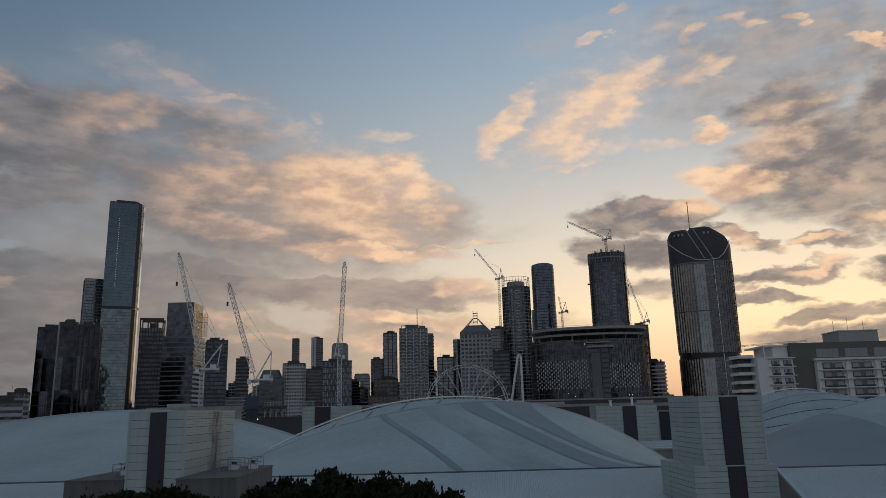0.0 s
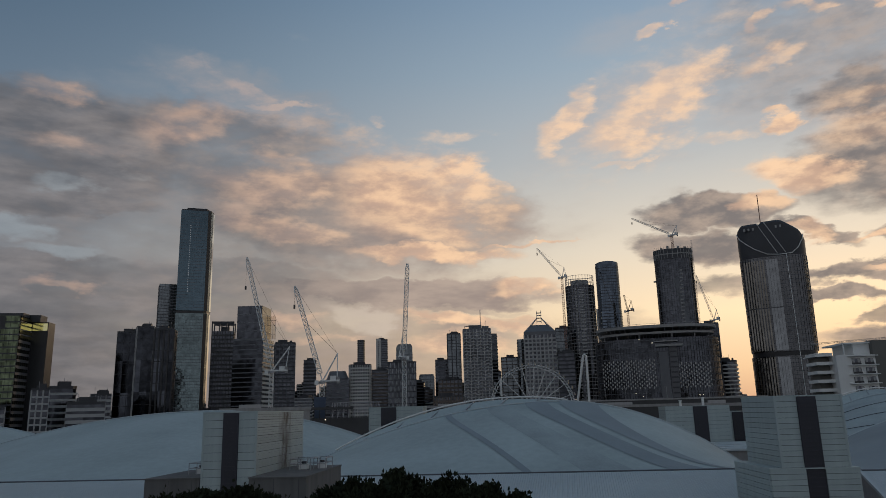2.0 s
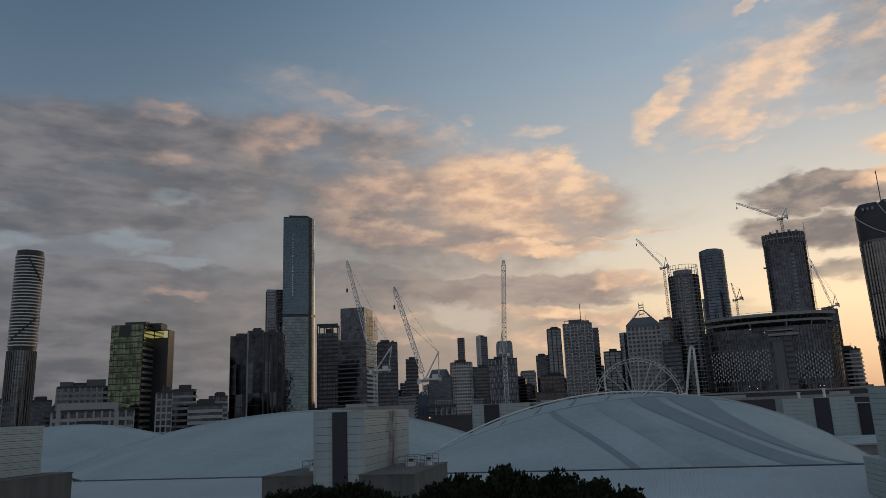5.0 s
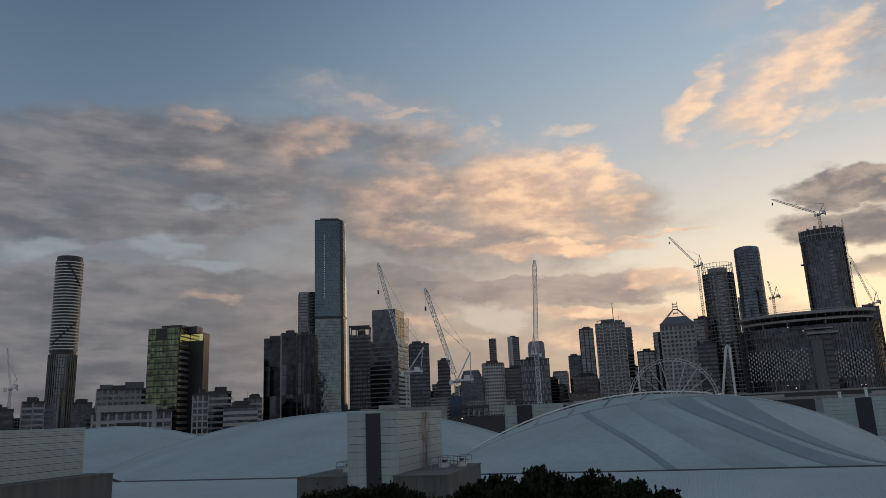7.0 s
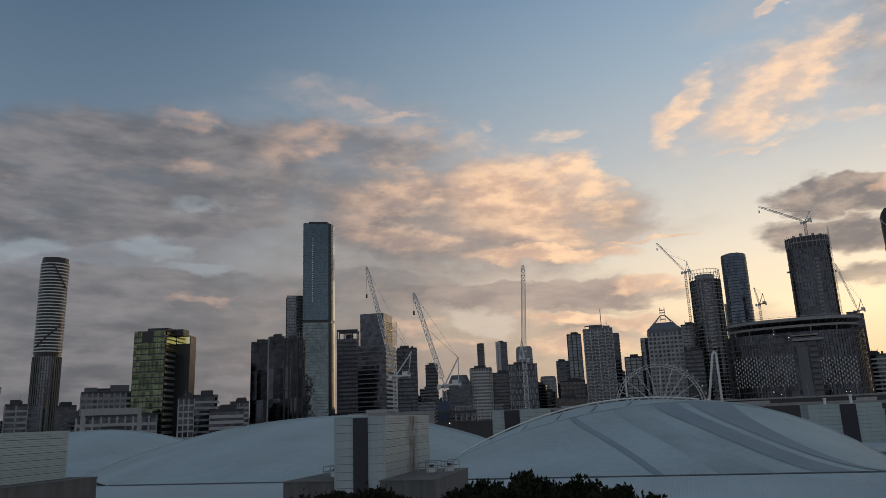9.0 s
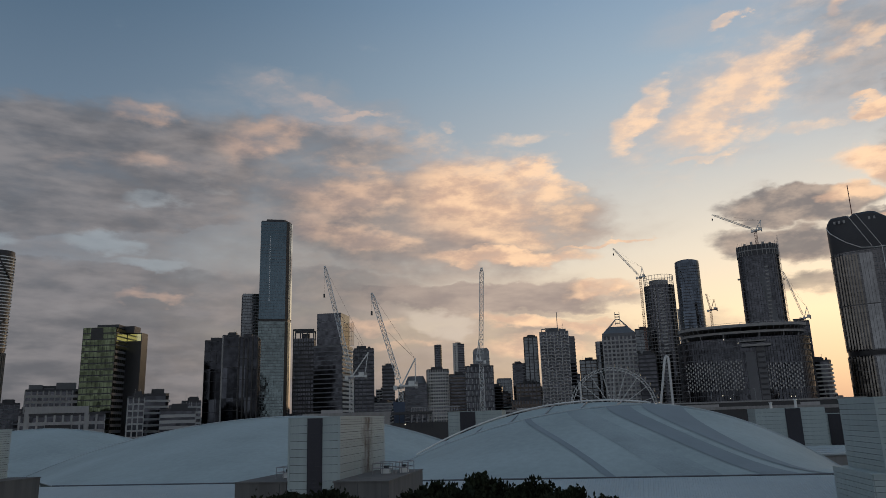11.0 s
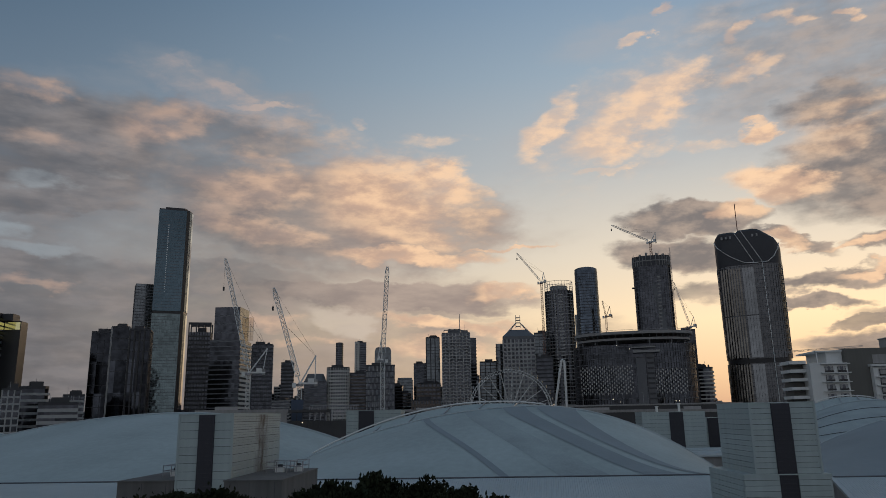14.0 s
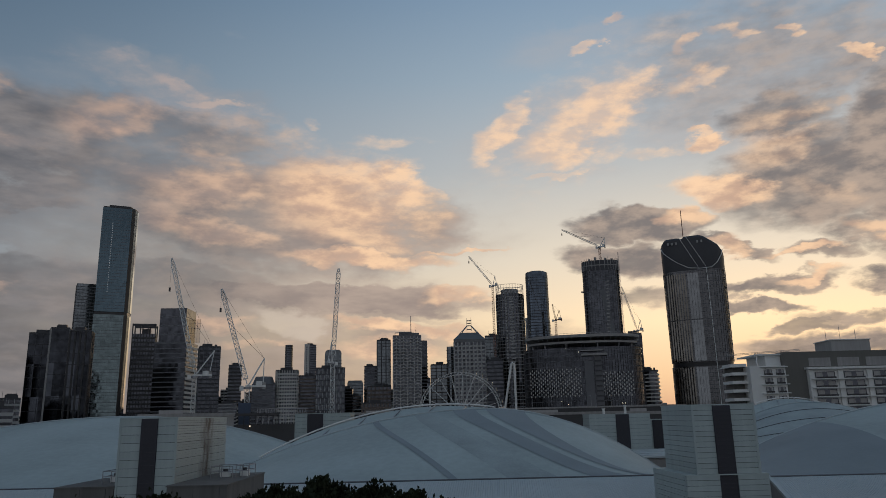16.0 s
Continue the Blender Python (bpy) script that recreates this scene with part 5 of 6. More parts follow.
# the rounded government tower with its sloping crown
def rounded_office():
    r = root("skyscraper", "dark rounded office skyscraper with sloping oval crown and mast", "skyscraper", at(-20.9, 780, 0, -4))
    foot = oval(59, 40, 48, 3.0)
    n = len(foot)
    part("lower_glass", Shape().prism(foot, 0, 66), glass_office, r)
    part("sky_lobby", Shape().prism([(x * 0.985, y * 0.985) for x, y in foot], 66, 70.5), black_stone, r, "dark recessed plant floor")
    part("upper_glass", Shape().prism(foot, 70.5, 163, 1.03), glass_office, r)
    # crown: a dark cap whose top is flat on one side and slopes away on the other
    prof = ((-31, 190.5), (-29.5, 194.5), (-25, 198.6), (-11, 198.2), (-8, 196.8), (-5, 199.2), (9, 199.4), (13, 198.4), (27, 188.5), (30, 183.5), (31.5, 180))

    def crown_z(x):
        for (xa, za), (xb, zb) in zip(prof, prof[1:]):
            if xa <= x <= xb:
                return za + (zb - za) * (x - xa) / (xb - xa)
        return prof[0][1] if x < prof[0][0] else prof[-1][1]

    s = Shape()
    rim_pts = oval(61.4, 41.6, 96, 3.0)
    n = len(rim_pts)
    s.v = [(x * 0.99, y * 0.99, 163) for x, y in rim_pts] + [(x, y, 176) for x, y in rim_pts] + [(x, y * 0.98 + 0.4, crown_z(x) - 2) for x, y in rim_pts] + [(x * 0.985, y * 0.93 + 1.2, crown_z(x)) for x, y in rim_pts]
    for j in range(3):
        s.f += [(j * n + i, j * n + (i + 1) % n, (j + 1) * n + (i + 1) % n, (j + 1) * n + i) for i in range(n)]
    for i in range(n // 2):
        a0, a1, b1, b0 = 3 * n + i, 3 * n + i + 1, 3 * n + (n - i - 1) % n, 3 * n + (n - i) % n
        s.f.append((a0, a1, b1, b0) if i else (a0, a1, b1))
    part("crown", s, dark_metal, r, "dark crown with a flat top sloping away at one shoulder")
    yf = lambda x: -20.9 * (1 - min(1, abs(x) / 30.9) ** 3) ** (1 / 3) - 0.3
    s = Shape()
    line = ((-30.3, 191), (-27, 184), (-20, 177), (-14, 172), (-3, 165.5), (8, 164), (19, 164.5), (25, 170), (29, 178), (30.3, 184))
    for (xa, za), (xb, zb) in zip(line, line[1:]):
        for k in range(4):
            p, q = (Vector((xa + (xb - xa) * t, 0, za + (zb - za) * t)) for t in (k / 4, (k + 1) / 4))
            p.y, q.y = yf(p.x), yf(q.x)
            s.strut(p, q, 0.42)
    s.strut((6.5, -21.3, 165), (-10, -20.3, 198.4), 0.3)
    s.strut((14, -21.0, 165), (-3, -20.5, 198.6), 0.3)
    s.strut((14, -20.9, 164), (14.8, -20.2, 0), 0.42)
    part("pale_trim", s, steel_white, r, "thin pale trim lines over crown and facade")
    hole = Shape().box(0, 1.6, 0, 2.1, 0, 2.5).mesh("crown_opening")
    hole.materials.append(concrete_far)
    for x in (-22, -18, -14, 7, 11):
        part("crown_opening", hole, None, r).location = (x, -20.6, 191)
    fins = along(foot, 2.5)
    s, s2 = Shape(), Shape()
    for p, nrm, e in fins:
        q = (p.x + nrm.x * 0.3, p.y + nrm.y * 0.3)
        s.strut((q[0], q[1], 70.5), (q[0] * 1.03, q[1] * 1.03, 163), 0.22)
        s.strut((q[0], q[1], 0), (q[0], q[1], 66), 0.22)
    for i in range(43):
        z = 2 + i * 3.8
        if 64 < z < 71 or z > 162:
            continue
        k = 1 + 0.03 * max(0, z - 70.5) / 92.5
        s2.prism([(x * k, y * k) for x, y in grown(foot, 0.08)], z, z + 0.45)
    part("mullion_grid", s, mid_metal, r, "", "stuff")
    part("floor_grid", s2, mid_metal, r, "", "stuff")
    # glazed bays of the front: narrow bronze ones beside one wide pale one
    face = lambda x, k=1.0: -20 * (1 - (min(1, abs(x) / 29.5)) ** 3) ** (1 / 3) * k - 0.45
    for za, zb in ((2, 65), (71.5, 112), (113, 160)):
        k = 1 + 0.03 * max(0, (za + zb) / 2 - 70.5) / 92.5
        s, s2 = Shape(), Shape()
        for i in range(8):
            x = -26 + i * 2.5
            y = min(face(x, k), face(x + 1.3, k))
            s.box(x, x + 1.3, y - 0.25, y + 0.5, za, zb)
        for i in range(4):
            x = -5.2 + i * 2.7
            s2.box(x, x + 2.5, face(x, k) - 0.25, face(x, k) + 0.5, za, zb)
        part("bronze_bay", s, glass_bronze, r, "bronze-tinted glazed bays", "stuff")
        part("pale_bay", s2, glass_lobby, r, "pale reflecting glazed bay", "stuff")
    part("mast", Shape().strut((-7.5, 4, 198), (-7.5, 4, 233.5), 0.42, 8), steel_red, r, "thin red roof mast")
    return r


rounded_office()

# ---- buildings on the left of the skyline ----
r = root("apartment_tower", "tall slender oval apartment tower with white balcony bands", "skyscraper", at(42.83, 800))
foot = oval(24.2, 22, 32)
facade(r, foot, 0, 95, glass_grey, dark_metal, 3.2, 0.5, 0.1, render_grey, 3.2, 0.9, 0.8, body_name="lower_body")
facade(r, foot, 97, 190, black_stone, render_white, 3.1, 1.0, 0.8, body_name="upper_body")
part("waist", Shape().prism([(x * 0.95, y * 0.95) for x, y in foot], 95, 97), black_stone, r)
part("top_rail", Shape().prism([(x * 0.97, y * 0.97) for x, y in foot], 190, 193.2), dark_metal, r)
for (z0, x0, x1, up) in ((186, -2, 11.5, -24), (104, -11, 9, 22)):
    s = Shape()
    for i in range(12):
        xa, xb = x0 + (x1 - x0) * i / 12, x0 + (x1 - x0) * (i + 1) / 12
        ya, yb = (-11 * math.sqrt(max(0, 1 - (x / 12.1) ** 2)) - 0.8 for x in (xa, xb))
        s.strut((xa, ya, z0 + up * i / 12), (xb, yb, z0 + up * (i + 1) / 12), 0.9)
    part("dark_sweep", s, black_stone, r, "dark diagonal sweep across the balconies")
tower("apartment_block", "plain dark apartment block", 41.4, 600, 13, 14, 41, 0, core=glass_dark, band=mid_metal, floor=3.2, band_h=1.2, fin=mid_metal, fin_step=3)
r = tower("hospital_block", "stepped brown concrete block with rooftop plant", 38.9, 560, 31, 24, 48, 0, core=glass_dark, band=concrete, floor=3.6, band_h=1.8, fin=concrete, fin_step=3.4, fin_w=0.9, category="building")
part("roof_blocks", Shape().box(-14, -6, -8, 6, 48, 52).box(2, 14, -9, 6, 48, 53.4).box(-5, 1, -6, 4, 48, 50), mid_metal, r)
r = tower("civic_building", "low white civic building with a black block for its shaded entrance", 38.1, 450, 40, 24, 30, 0, core=glass_dark, band=concrete_far, floor=3.8, band_h=1.7, fin=concrete_far, fin_step=4, fin_w=1.0, category="building")
part("roof_beam", Shape().box(-18, 12, -12.5, -10, 31, 34.5).box(-18, -16, -12.6, -9, 0, 31).box(10, 12, -12.6, -9, 0, 31), concrete_far, r)
# solid black block on the front paints the shade inside the entrance
part("entrance", Shape().box(-8, 4, -13.2, -12.2, 12, 25), black_stone, r, "black block in place of the shaded entrance opening")

r = root("office_tower", "green reflective glass office tower with a dark core and sloping top", "tower", at(35.67, 480, 0, -25))
facade(r, rect(19.5, 22), 0, 81, glass_green, dark_metal, 3.5, 0.7, 0.08, dark_metal, 2.4, 0.15, 0.08)
s = Shape()
for i in range(22):
    s.box(9.6, 10.0, -10.5, 10.6, 2 + i * 3.55, 3.5 + i * 3.55)
part("side_banding", s, mid_metal, r, "", "stuff")
part("core", Shape().box(9.8, 19, 4, 13, 0, 79), black_stone, r, "dark lift core")
# the yellow reflections near the top are put into the glass colour
part("core_top", Shape().box(10.4, 18.6, 3.8, 12, 74, 78.3), glass_lit_yellow, r, "glazed top coloured yellow to look lit")
for i in range(5):
    part("lit_band", Shape().box(9.95, 10.15, -10.3, 10.4, 68.6 + i * 2.5, 70.2 + i * 2.5), glass_lit_yellow, r, "glass band coloured yellow to look lit")
part("notch", Shape().box(-5, 2, -11.15, -10, 74, 80.8), black_stone, r, "dark notch at the top")
part("roof_plant", Shape().box(-4, 9, -6, 9, 81, 83.2).box(9, 15, 2, 11, 79, 83), dark_metal, r)
tower("apartment_block", "white block with a square grid front", 33.5, 430, 8, 12, 38, 0, core=glass_dark, band=render_pale, floor=3.2, band_h=0.9, fin=render_pale, fin_step=2.7, fin_w=0.7, category="apartment block")
tower("apartment_block", "white apartment block with long balcony bands", 32.2, 450, 12.8, 14, 40, 8, foot=rect(12.8, 14, 2), core=glass_dark, band=render_pale, floor=3.1, band_h=1.3, band_out=0.7, category="apartment block")
tower("apartment_block", "low white building with strip windows", 30.6, 430, 18, 14, 31, 0, core=glass_dark, band=render_pale, floor=3.1, band_h=1.7, category="apartment block")
tower("apartment_block", "small pale stepped building", 29.7, 520, 12, 12, 38, 0, core=glass_dark, band=render_pale, floor=3.2, band_h=1.5, fin=render_pale, fin_step=3, category="apartment block")

# ---- hotel on the right ----
def hotel():
    r = root("hotel", "white balconied hotel with a grey upper storey and roof plant room", "hotel", pose(109.9, 246, 0, 0, 0, -3))
    # local x runs along the front
    part("body", Shape().box(0, 12.0, 0, 22, 0, 36.8), render_white, r)
    part("grey_block", Shape().box(12.0, 75, 1.0, 22, 0, 41.5), render_grey, r, "grey rendered upper wall")
    part("front_block", Shape().box(19.4, 75, -0.2, 1.0, 0, 35.6), render_white, r)
    part("corner_room", Shape().box(6.8, 11.9, 3, 20, 36.8, 40.6).box(3.4, 12.2, 2.4, 20, 40.6, 41.1).box(3.6, 3.9, 2.6, 2.9, 36.8, 40.6), render_white, r)
    part("plant_box", Shape().box(31.5, 45, 6, 18, 41.5, 45.6), concrete_far, r)
    part("plant_roof", Shape().box(31.2, 45.3, 5.7, 18.2, 45.6, 45.9), render_white, r)
    for i in range(6):
        z = 22.4 + i * 2.9
        s = Shape().box(-5.2, 0.1, 3, 12, z, z + 0.28)
        s.box(-5.3, -5.1, 3, 12, z, z + 1.05).box(-5.2, 0.1, 2.9, 3.05, z, z + 1.05)
        part("balcony", s, render_white, r)
    part("balcony_back", Shape().box(-3.8, 0.0, 6, 14, 0, 36.8), render_grey, r)
    part("balcony_roof", Shape().box(-5.4, 0.1, 2.8, 14, 36.8, 37.2), render_white, r)
    win = Shape().box(0, 2.6, -0.12, 0.05, 0, 1.95).mesh("window")
    win.materials.append(glass_dark)
    small_rail = Shape().box(0.0, 2.6, -0.62, -0.55, -0.05, 0.62).mesh("balustrade")
    small_rail.materials.append(black_stone)
    drape = Shape().box(0.1, 0.8, -0.2, -0.14, 0.1, 1.85).mesh("curtain")
    drape.materials.append(render_pale)
    ledge = Shape().box(3.4, 12.6, -0.95, 0.0, -0.3, -0.02).mesh("ledge")
    ledge.materials.append(render_white)
    for i in range(6):
        z = 21.9 + i * 2.95
        part("ledge", ledge, None, r).location = (0, -0.02, z)
        if i == 5:
            break
        for x in (4.7, 8.7):
            w = part("window", win, None, r)
            w.location = (x, -0.02, z)
            part("balustrade", small_rail, None, w, "dark low rail")
            for k in (0, 1.6):
                part("curtain", drape, None, w, "pale drawn-back curtain").location = (k, 0, 0)
    wide = Shape().box(0, 6.6, -0.15, 0.05, -0.1, 2.1).mesh("window")
    wide.materials.append(glass_dark)
    blind = Shape().box(0.2, 2.4, -0.2, -0.14, 0.1, 1.8).mesh("curtain")
    blind.materials.append(concrete_far)
    slab = Shape().box(-1.6, 8.1, -1.3, 0.1, -0.55, -0.2).mesh("slab")
    slab.materials.append(render_white)
    rail = Shape().box(-0.2, 6.5, -1.25, -1.18, -0.2, 0.35).mesh("balustrade")
    rail.materials.append(black_stone)
    for i in range(5):
        z = 20.6 + i * 2.95
        for j in range(6):
            x = 21.6 + j * 9.7
            part("slab", slab, None, r).location = (x, -0.25, z)
            w = part("window", wide, None, r)
            w.location = (x, -0.25, z)
            part("balustrade", rail, None, w, "dark low rail")
            for k in (0, 3.9):
                part("curtain", blind, None, w, "pale drawn-back curtain").location = (k, 0, 0)
    pier = Shape().box(0, 1.5, -0.5, 0.1, 0, 14.9).mesh("pier")
    pier.materials.append(render_white)
    for j in range(7):
        part("pier", pier, None, r).location = (19.5 + j * 9.7, -0.25, 20.0)
    top_beam = part("roof_beam", Shape().box(18.8, 75, -1.4, 1.2, 35.3, 36.0), render_white, r)
    up = Shape().box(0, 7.4, -0.1, 0.1, 0, 2.9).mesh("upper_panel")
    up.materials.append(concrete)
    for j in range(6):
        part("upper_panel", up, None, r).location = (20.6 + j * 9.7, 1.0, 36.4)
    for x, h in ((33, 4), (38, 5.5), (43.5, 4.5)):
        part("aerial", Shape().strut((x, 12, 45.8), (x, 12, 45.8 + h), 0.07), steel_grey, r)
    return r


hotel()
part_rail = root("crane_arm", "long thin crane arm lying beyond the hotel roof", "crane", at(-24.5, 420))
part("arm", Shape().lattice((-14, 0, 51.5), (22, 0, 52.5), 0.35, 0.08, 2.0), steel_grey, part_rail)
part("post", Shape().lattice((12, 0, 0), (12, 0, 52), 0.6, 0.12, 3.0), steel_grey, part_rail)
tower("apartment_block", "white mid-rise block with dark strip windows beside the oval tower", 44.4, 500, 11.6, 14, 39, 0, core=glass_dark, band=render_pale, floor=3.1, band_h=1.3, fin=render_pale, fin_step=5.6, fin_w=0.8, category="apartment block")
tower("office_block", "low dark block beneath a small crane", 46.6, 480, 18, 14, 34.5, 0, core=glass_dark, band=dark_metal, floor=4, band_h=2.2, category="office block")
tower("office_block", "small grey block behind the white apartments", 43.5, 560, 8, 10, 40, 0, core=glass_dark, band=mid_metal, floor=3.6, band_h=1.6, plant=False, category="office block")

# ---- cranes ----
def crane(label, b, dist, mast_z, pivot_z, jib, a_top, mast_half=0.9, jib_half=0.8, mast_mat=steel_white, jib_mat=steel_white, counter=9.0, hook=True, base_z=0.0):
    """A luffing tower crane. jib: how far its tip lies sideways (right positive), up and away from the pivot; a_top: the A-frame's top, sideways and up."""
    r = root("tower_crane", label, "crane", at(b, dist), "tower cranes")
    side = 1 if jib[0] < 0 else -1
    pz = Vector((0, 0, pivot_z))
    tip = pz + Vector((jib[0], jib[2], jib[1]))
    top = pz + Vector((a_top[0], 0, a_top[1]))
    bay = mast_half * 2.2
    part("mast", Shape().lattice((0, 0, base_z), (0, 0, pivot_z - 1), mast_half, mast_half * 0.2, bay), mast_mat, r)
    part("slewing_ring", Shape().prism(oval(mast_half * 3.2, mast_half * 3.2, 16), pivot_z - 1.8, pivot_z - 0.6), steel_grey, r).location = (0, 0, 0)
    near = pz + (tip - pz) * 0.07
    s = Shape().strut(pz, near + Vector((0, 0, 0)), mast_half * 0.3)
    s.lattice(near, pz + (tip - pz) * 0.94, jib_half, jib_half * 0.2, jib_half * 2.3, jib_half * 0.9)
    s.lattice(pz + (tip - pz) * 0.94, tip, jib_half * 0.9, jib_half * 0.2, jib_half * 1.5, jib_half * 0.3)
    part("jib", s, jib_mat, r)
    c = counter * side
    s = Shape().box(min(-1, c), max(1, c), -1.4, 1.4, pivot_z - 0.8, pivot_z + 0.1)
    part("machine_deck", s, jib_mat, r)
    part("winch_house", Shape().box(min(c * 0.45, c * 0.8), max(c * 0.45, c * 0.8), -1.2, 1.2, pivot_z + 0.1, pivot_z + 2.1), steel_white, r)
    part("counterweight", Shape().box(min(c * 0.82, c), max(c * 0.82, c), -1.3, 1.3, pivot_z - 1.9, pivot_z + 1.6), concrete, r)
    part("cab", Shape().box(-side * 2.8 - 1.0, -side * 2.8 + 1.0, -2.4, -0.8, pivot_z - 2.6, pivot_z - 0.2), steel_white, r)
    s = Shape()
    for y in (-1.1, 1.1):
        s.strut(pz + Vector((0.5 * side, y, 0)), top + Vector((0, y * 0.4, 0)), mast_half * 0.4)
        s.strut(pz + Vector((c * 0.85, y, 0)), top + Vector((0, y * 0.4, 0)), mast_half * 0.26)
    s.strut(top + Vector((0, -0.7, 0)), top + Vector((0, 0.7, 0)), 0.5)
    part("a_frame", s, jib_mat, r)
    s = Shape()
    for y in (-0.5, 0.5):
        s.strut(top + Vector((0, y, 0)), pz + (tip - pz) * 0.62 + Vector((0, y, 0)), 0.045, 4)
        s.strut(top + Vector((0, y, 0)), tip + Vector((0, y, 0)), 0.03, 4)
    part("tie_ropes", s, rope_dark, r)
    if hook:
        s = Shape().strut(tip, tip + Vector((0, 0, -abs(hook) * 1.0)), 0.06, 4)
        s.box(tip.x - 0.5, tip.x + 0.5, tip.y - 0.4, tip.y + 0.4, tip.z - abs(hook) - 2.2, tip.z - abs(hook))
        part("hook_block", s, rope_dark, r, "hook block on its rope")
    return r


crane("white luffing tower crane with raised jib before dark office towers", 17.85, 420, 0, 47.5, (-16.0, 66, 6), (9.6, 13.0), 1.15, 1.15, hook=17)
crane("large white luffing crane with raised jib on a blue screened mast", 14.0, 380, 0, 39.6, (-15.0, 50, 5), (7.8, 13.5), 1.15, 1.15, hook=10)
crane("white luffing tower crane seen along its upright jib", 7.6, 520, 0, 62, (3.4, 66, -10), (-1.0, 14), 1.4, 1.5, counter=4, hook=False)
crane("luffing crane standing beside the round construction tower", -5.25, 700, 0, 148.5, (-23.0, 31, 4), (2.6, 9), 1.0, 0.7, steel_red, steel_white, counter=5, hook=5)
crane("small dark luffing crane behind the resort tower", -10.15, 800, 0, 125, (-2.8, 19, 14), (4.5, 10), 1.0, 0.7, steel_red, steel_red, counter=7, hook=False)
crane("luffing crane on top of the resort tower", -13.95, 722, 0, 187.0, (-37, 22, 6), (5.6, 8.5), 1.1, 0.7, steel_red, steel_white, counter=6, hook=4, base_z=165)
crane("luffing crane with steep jib behind the resort tower", -16.35, 740, 0, 103, (-12, 46, 8), (3.6, 9), 1.0, 0.7, steel_red, steel_white, counter=6, hook=6)
crane("small grey luffing crane with a steep jib on a low roof", 45.82, 520, 0, 49.5, (-3.8, 24.5, 4), (2.8, 5.1), 0.7, 0.5, steel_grey, steel_white, counter=4, hook=False)
r = root("site_screen", "blue mesh screen round a crane base", "screen", at(14.15, 380))
part("mesh_screen", Shape().box(-3.0, 3.0, -3, 3, 0, 31).box(-3.2, 3.2, -3.2, 3.2, 29.5, 30), material("blue_site_mesh", (0.06, 0.08, 0.12), 0.8), r)

# steel truss building site between the cranes
r = root("building_site", "dark unfinished steel-framed building with exposed trusses", "building", at(11.9, 360))
part("slab", Shape().box(-28, 14, -8, 10, 0, 20.5).box(-30, 2, -9, 10, 24.5, 25.6), road_mat, r)
s = Shape()
for i in range(9):
    x = -8 + i * 2.6
    s.strut((x, -8, 20.5), (x, -8, 27.5), 0.2)
    s.strut((x, -8, 20.5), (x + 1.3, -8, 27.5), 0.16)
    s.strut((x + 1.3, -8, 27.5), (x + 2.6, -8, 20.5), 0.16)
s.strut((-8, -8, 27.5), (15.4, -8, 27.5), 0.26)
s.strut((-8, -8, 24), (15.4, -8, 24), 0.2)
part("roof_truss", s, steel_grey, r, "exposed steel roof trusses")
s = Shape()
for i in range(12):
    s.box(-27 + i * 2.6, -26.6 + i * 2.6, -8.4, -8.0, 18, 26)
part("columns", s, dark_metal, r)
part("site_lamp", Shape().box(-11.3, -10.8, -9.2, -8.8, 19.6, 20.1), lamp_mat, r, "lit site lamp")

# low roofs straight behind the hall roofs
for b, dist, w, d, h, lab in ((18.2, 230, 26, 14, 24.2, "flat-roofed plant block behind the hall roof"), (24.5, 260, 20, 12, 22, "low flat-roofed block behind the hall roof"),
                              (-10.5, 300, 60, 14, 22.6, "long dark low building behind the hall roof"), (-16.8, 260, 22, 12, 22.2, "dark low building beside the plant rooms"),
                              (2.5, 420, 60, 16, 25, "dark low riverside building"), (-2.6, 560, 60, 16, 27, "dark low riverside building")):
    r = root("low_building", lab, "building", at(b, dist))
    part("block", Shape().box(-w / 2, w / 2, -d / 2, d / 2, 0, h), concrete if b > 10 else road_mat, r)
    part("parapet", Shape().box(-w / 2 - 0.2, w / 2 + 0.2, -d / 2 - 0.2, d / 2 + 0.2, h - 0.6, h + 0.4), concrete, r)
    part("roof_plant", Shape().box(-w * 0.3, -w * 0.05, -d * 0.3, d * 0.3, h + 0.4, h + 1.4), concrete_far, r)

# ---- observation wheel ----
r = root("observation_wheel", "white observation wheel with thin spokes and small cabins", "ferris wheel", at(-2.4, 520, 23.2, 8))
R0 = 30.0
for off in (-1.1, 1.1):
    s = Shape()
    for i in range(72):
        a, b = 2 * math.pi * i / 72, 2 * math.pi * (i + 1) / 72
        for q in (R0, R0 - 1.8):
            s.strut((math.cos(a) * q, off, math.sin(a) * q), (math.cos(b) * q, off, math.sin(b) * q), 0.2, 4)
        s.strut((math.cos(a) * R0, off, math.sin(a) * R0), (math.cos(b) * (R0 - 1.8), off, math.sin(b) * (R0 - 1.8)), 0.11, 3)
    part("rim", s, steel_white, r)
for i in range(42):
    a = 2 * math.pi * i / 42
    if i % 2 == 0:
        s = Shape()
        for off in (-2.6, 2.6):
            s.strut((0, off, 0), (math.cos(a) * (R0 - 1.8), off * 0.4, math.sin(a) * (R0 - 1.8)), 0.16, 4)
        part("spoke", s, steel_white, r)
    q = Shape().prism(oval(1.7, 1.9, 10), -1.1, 1.1, 0.8)
    c = part("cabin", q, glass_grey, r)
    c.location = (math.cos(a) * (R0 + 1.3), 0, math.sin(a) * (R0 + 1.3))
part("hub", Shape().strut((0, -3.5, 0), (0, 3.5, 0), 1.6, 14), steel_white, r)
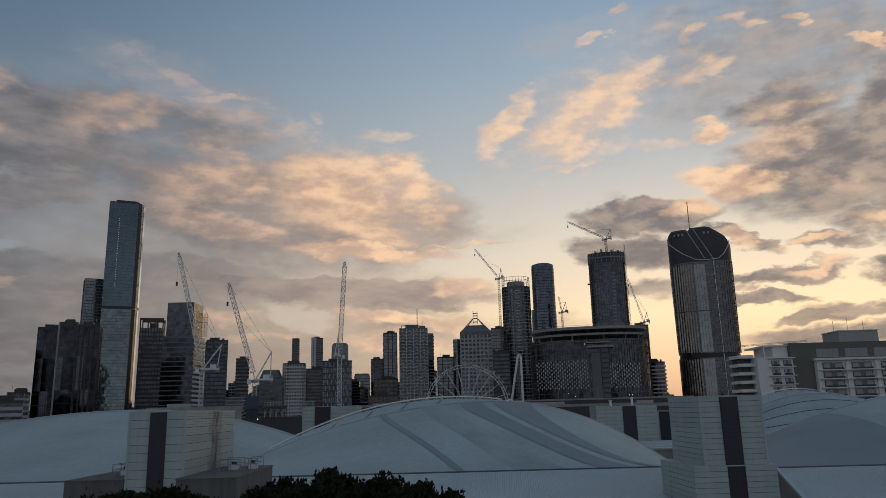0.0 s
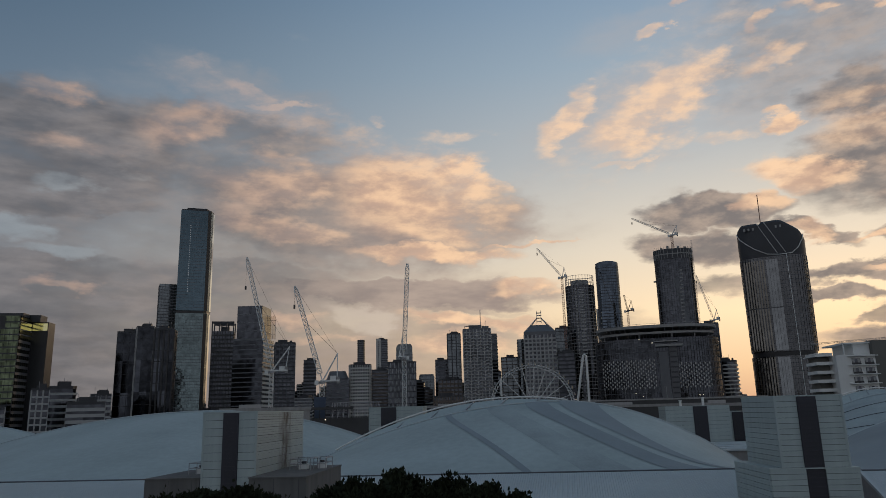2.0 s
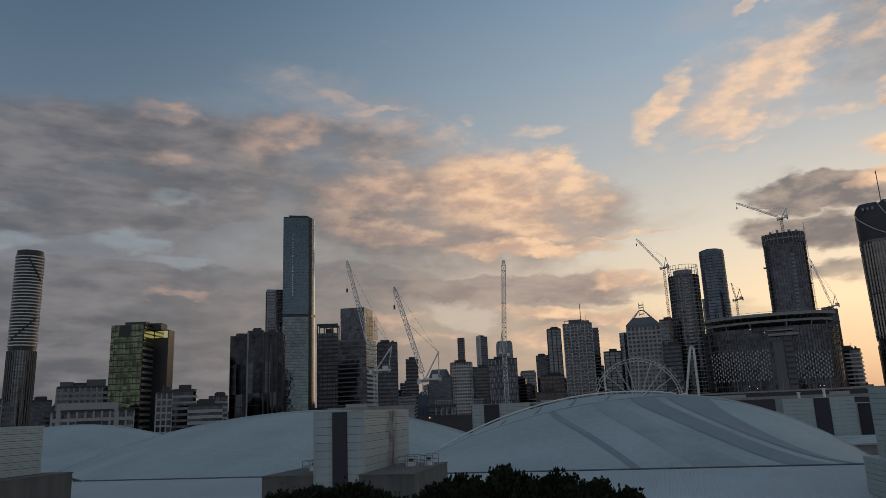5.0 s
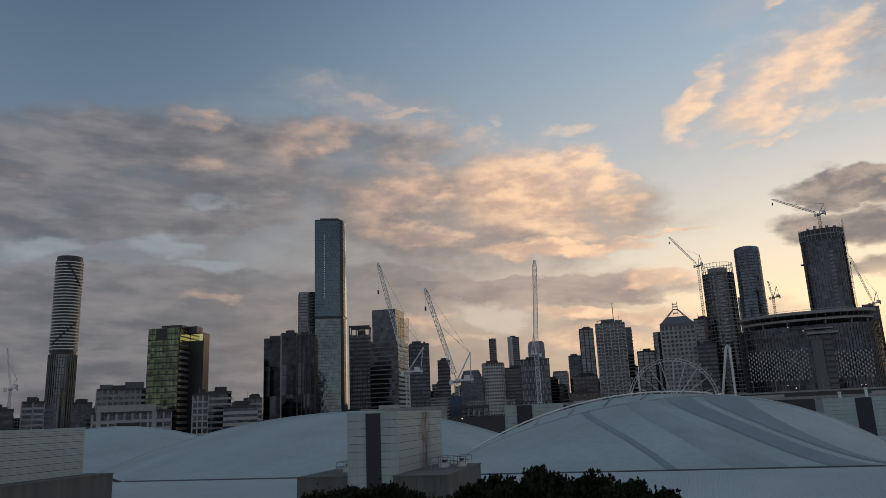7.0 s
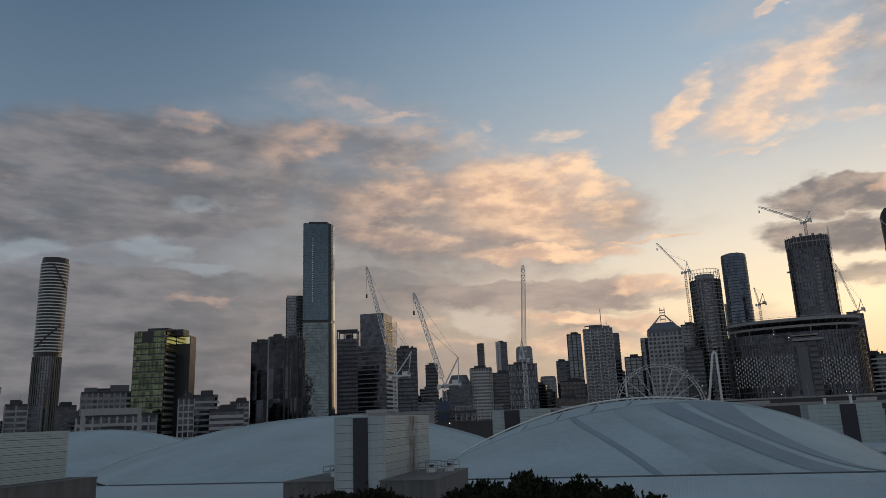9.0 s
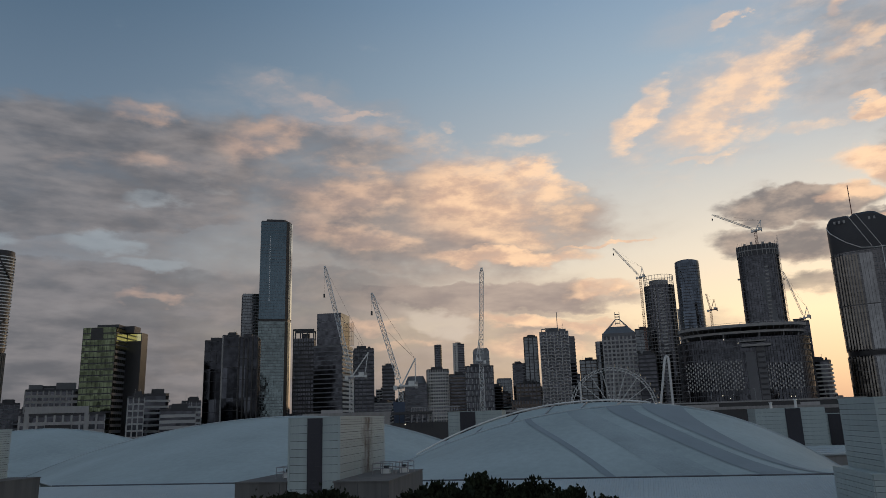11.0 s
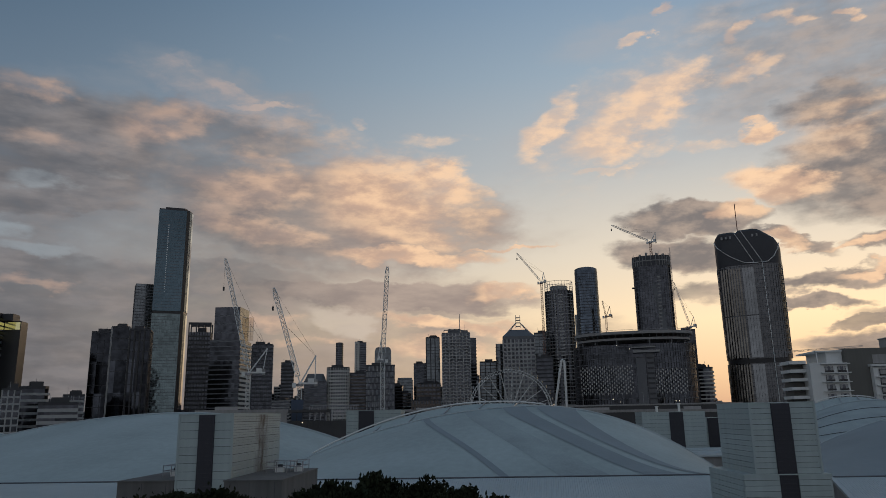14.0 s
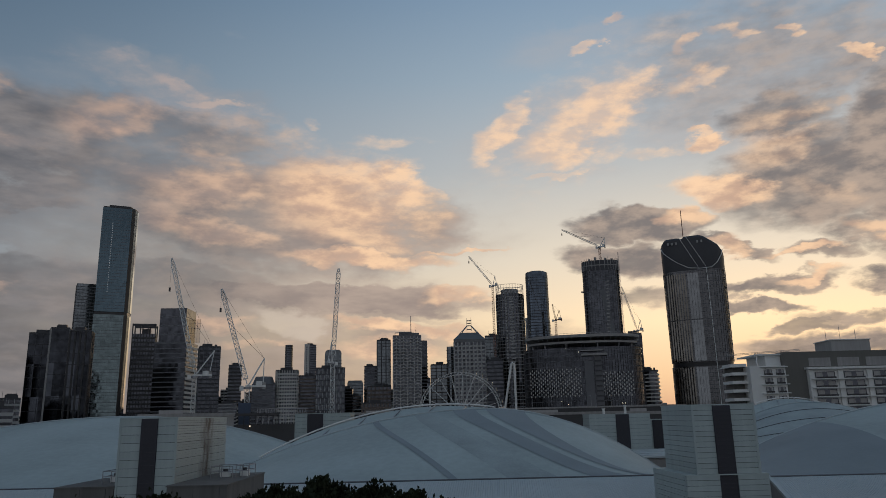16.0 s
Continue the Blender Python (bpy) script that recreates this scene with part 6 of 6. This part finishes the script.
for sx in (-1, 1):
    for sy in (-1, 1):
        part("leg", Shape().strut((0, 3.4 * sy, 0), (14 * sx, 7 * sy, -23.2), 0.55, 8), steel_white, r)
# white tube frame in front of it
r = root("tube_frame", "white steel tube frame like a tall narrow arch", "steel frame", at(-6.3, 400))
s = Shape()
pts = [(-7.7, 0, 0), (1.2, 0, 49), (1.7, 0, 50.2), (2.5, 0, 50.4), (3.0, 0, 49.4), (3.1, 0, 0)]
for p, q in zip(pts, pts[1:]):
    s.strut(p, q, 0.62, 10)
part("tube", s, steel_white, r)
r = root("white_post", "white steel mast with a dark band", "mast", at(-0.05, 400))
part("tube", Shape().strut((0, 0, 0), (-0.3, 0, 39), 0.55, 10), steel_white, r)
part("band", Shape().strut((-0.2, 0, 28.5), (-0.22, 0, 29.5), 0.62, 10), dark_metal, r)

# ---- fig trees below the vantage point ----
def fig_tree(label, b, dist, top_z, lobes, seed, leaves):
    """Trunk, limbs and a crown of many upright leaf sprays; lobes: sideways, away, below the top, radius, height."""
    rnd = random.Random(seed)
    r = root("tree", label, "tree", at(b, dist))
    s = Shape()
    fork = Vector((0, 0, top_z * 0.45))
    for i in range(6):
        s.strut((0, 0, top_z * 0.075 * i), (0.1 * math.sin(i), 0, top_z * 0.075 * (i + 1)), 0.62 - 0.05 * i, 9)
    part("trunk", s, bark, r)
    s = Shape()
    v, f = [], []
    sprays = []
    for (lx, ly, down, rad, high) in lobes:
        c = Vector((lx, ly, top_z - down - high))
        mid = fork.lerp(c, 0.5) + Vector((0, 0, -0.6))
        s.strut(fork, mid, 0.24, 6).strut(mid, c, 0.15, 6)
        for _ in range(int(26 * rad)):
            a, e = rnd.uniform(0, 2 * math.pi), rnd.uniform(0.05, 1.0)
            h = math.sqrt(1 - e * e)
            k = rnd.uniform(0.86, 1.06) * (1 + 0.12 * noise.noise((lx + 3 * math.cos(a), 3 * math.sin(a), e * 3)))
            p = c + Vector((math.cos(a) * h * rad * k, math.sin(a) * h * rad * k, e * high * k))
            s.strut(c.lerp(p, 0.2), p, 0.035, 3)
            sprays.append((p, (p - c).normalized()))
    part("limbs", s, bark, r)
    for p, nrm in sprays:
        big = rnd.uniform(0.2, 0.38)
        for _ in range(leaves):
            base = p + Vector((rnd.gauss(0, 1), rnd.gauss(0, 1), rnd.gauss(0, 0.75))) * big * 0.6
            d = (nrm * 0.5 + Vector((rnd.gauss(0, 0.55), rnd.gauss(0, 0.55), rnd.uniform(0.0, 1.0)))).normalized()
            sd = d.cross(Vector((rnd.gauss(0, 1), rnd.gauss(0, 1), rnd.gauss(0, 1)))).normalized()
            L, w = rnd.uniform(0.16, 0.3), rnd.uniform(0.055, 0.095)
            up = d.cross(sd) * 0.03
            n = len(v)
            v += [base, base + d * L * 0.5 + sd * w + up, base + d * L, base + d * L * 0.5 - sd * w + up]
            f += [(n, n + 1, n + 2), (n, n + 2, n + 3)]
    for (lx, ly, down, rad, high) in lobes:
        for _ in range(int(1500 * rad)):
            a, e, k = rnd.uniform(0, 2 * math.pi), rnd.uniform(-0.5, 1.0), rnd.uniform(0.6, 0.97)
            h = math.sqrt(1 - e * e)
            base = Vector((lx + math.cos(a) * h * rad * k, ly + math.sin(a) * h * rad * k, top_z - down - high + e * high * k))
            d = Vector((rnd.gauss(0, 1), rnd.gauss(0, 1), rnd.gauss(0.3, 0.8))).normalized()
            sd = d.orthogonal().normalized()
            n = len(v)
            v += [base, base + d * 0.16 + sd * 0.11, base + d * 0.34, base + d * 0.16 - sd * 0.11]
            f += [(n, n + 1, n + 2), (n, n + 2, n + 3)]
    q = Shape()
    q.v, q.f = v, f
    part("crown", q, leaf_mat, r, "dark dense evergreen leaves", "stuff")
    return r


fig_tree("large dark evergreen fig tree with uneven spiky crown", 7.0, 34, 19.2,
         [(-0.9, 0, 0.05, 1.7, 1.9), (1.5, 0.3, 0.35, 1.5, 1.7), (-3.0, 0.4, 0.25, 1.5, 1.7), (3.2, 0, 0.7, 1.4, 1.6), (-4.2, -0.3, 0.75, 1.1, 1.5), (0.3, -1.2, 0.5, 1.7, 1.6),
          (4.5, 0.4, 1.1, 1.1, 1.4), (2.5, -1.0, 0.8, 1.4, 1.4), (-2.2, -1.0, 0.6, 1.6, 1.5), (-5.0, 0.2, 1.3, 0.9, 1.2)], 21, 70)
fig_tree("dark evergreen tree with a ragged crown", 21.8, 34, 18.95,
         [(-0.2, 0, 0.0, 1.2, 1.5), (1.3, 0.3, 0.25, 1.1, 1.4), (-1.5, 0.2, 0.35, 1.1, 1.4), (2.5, 0, 0.55, 0.9, 1.2), (-2.3, 0, 0.5, 0.9, 1.2)], 33, 70)
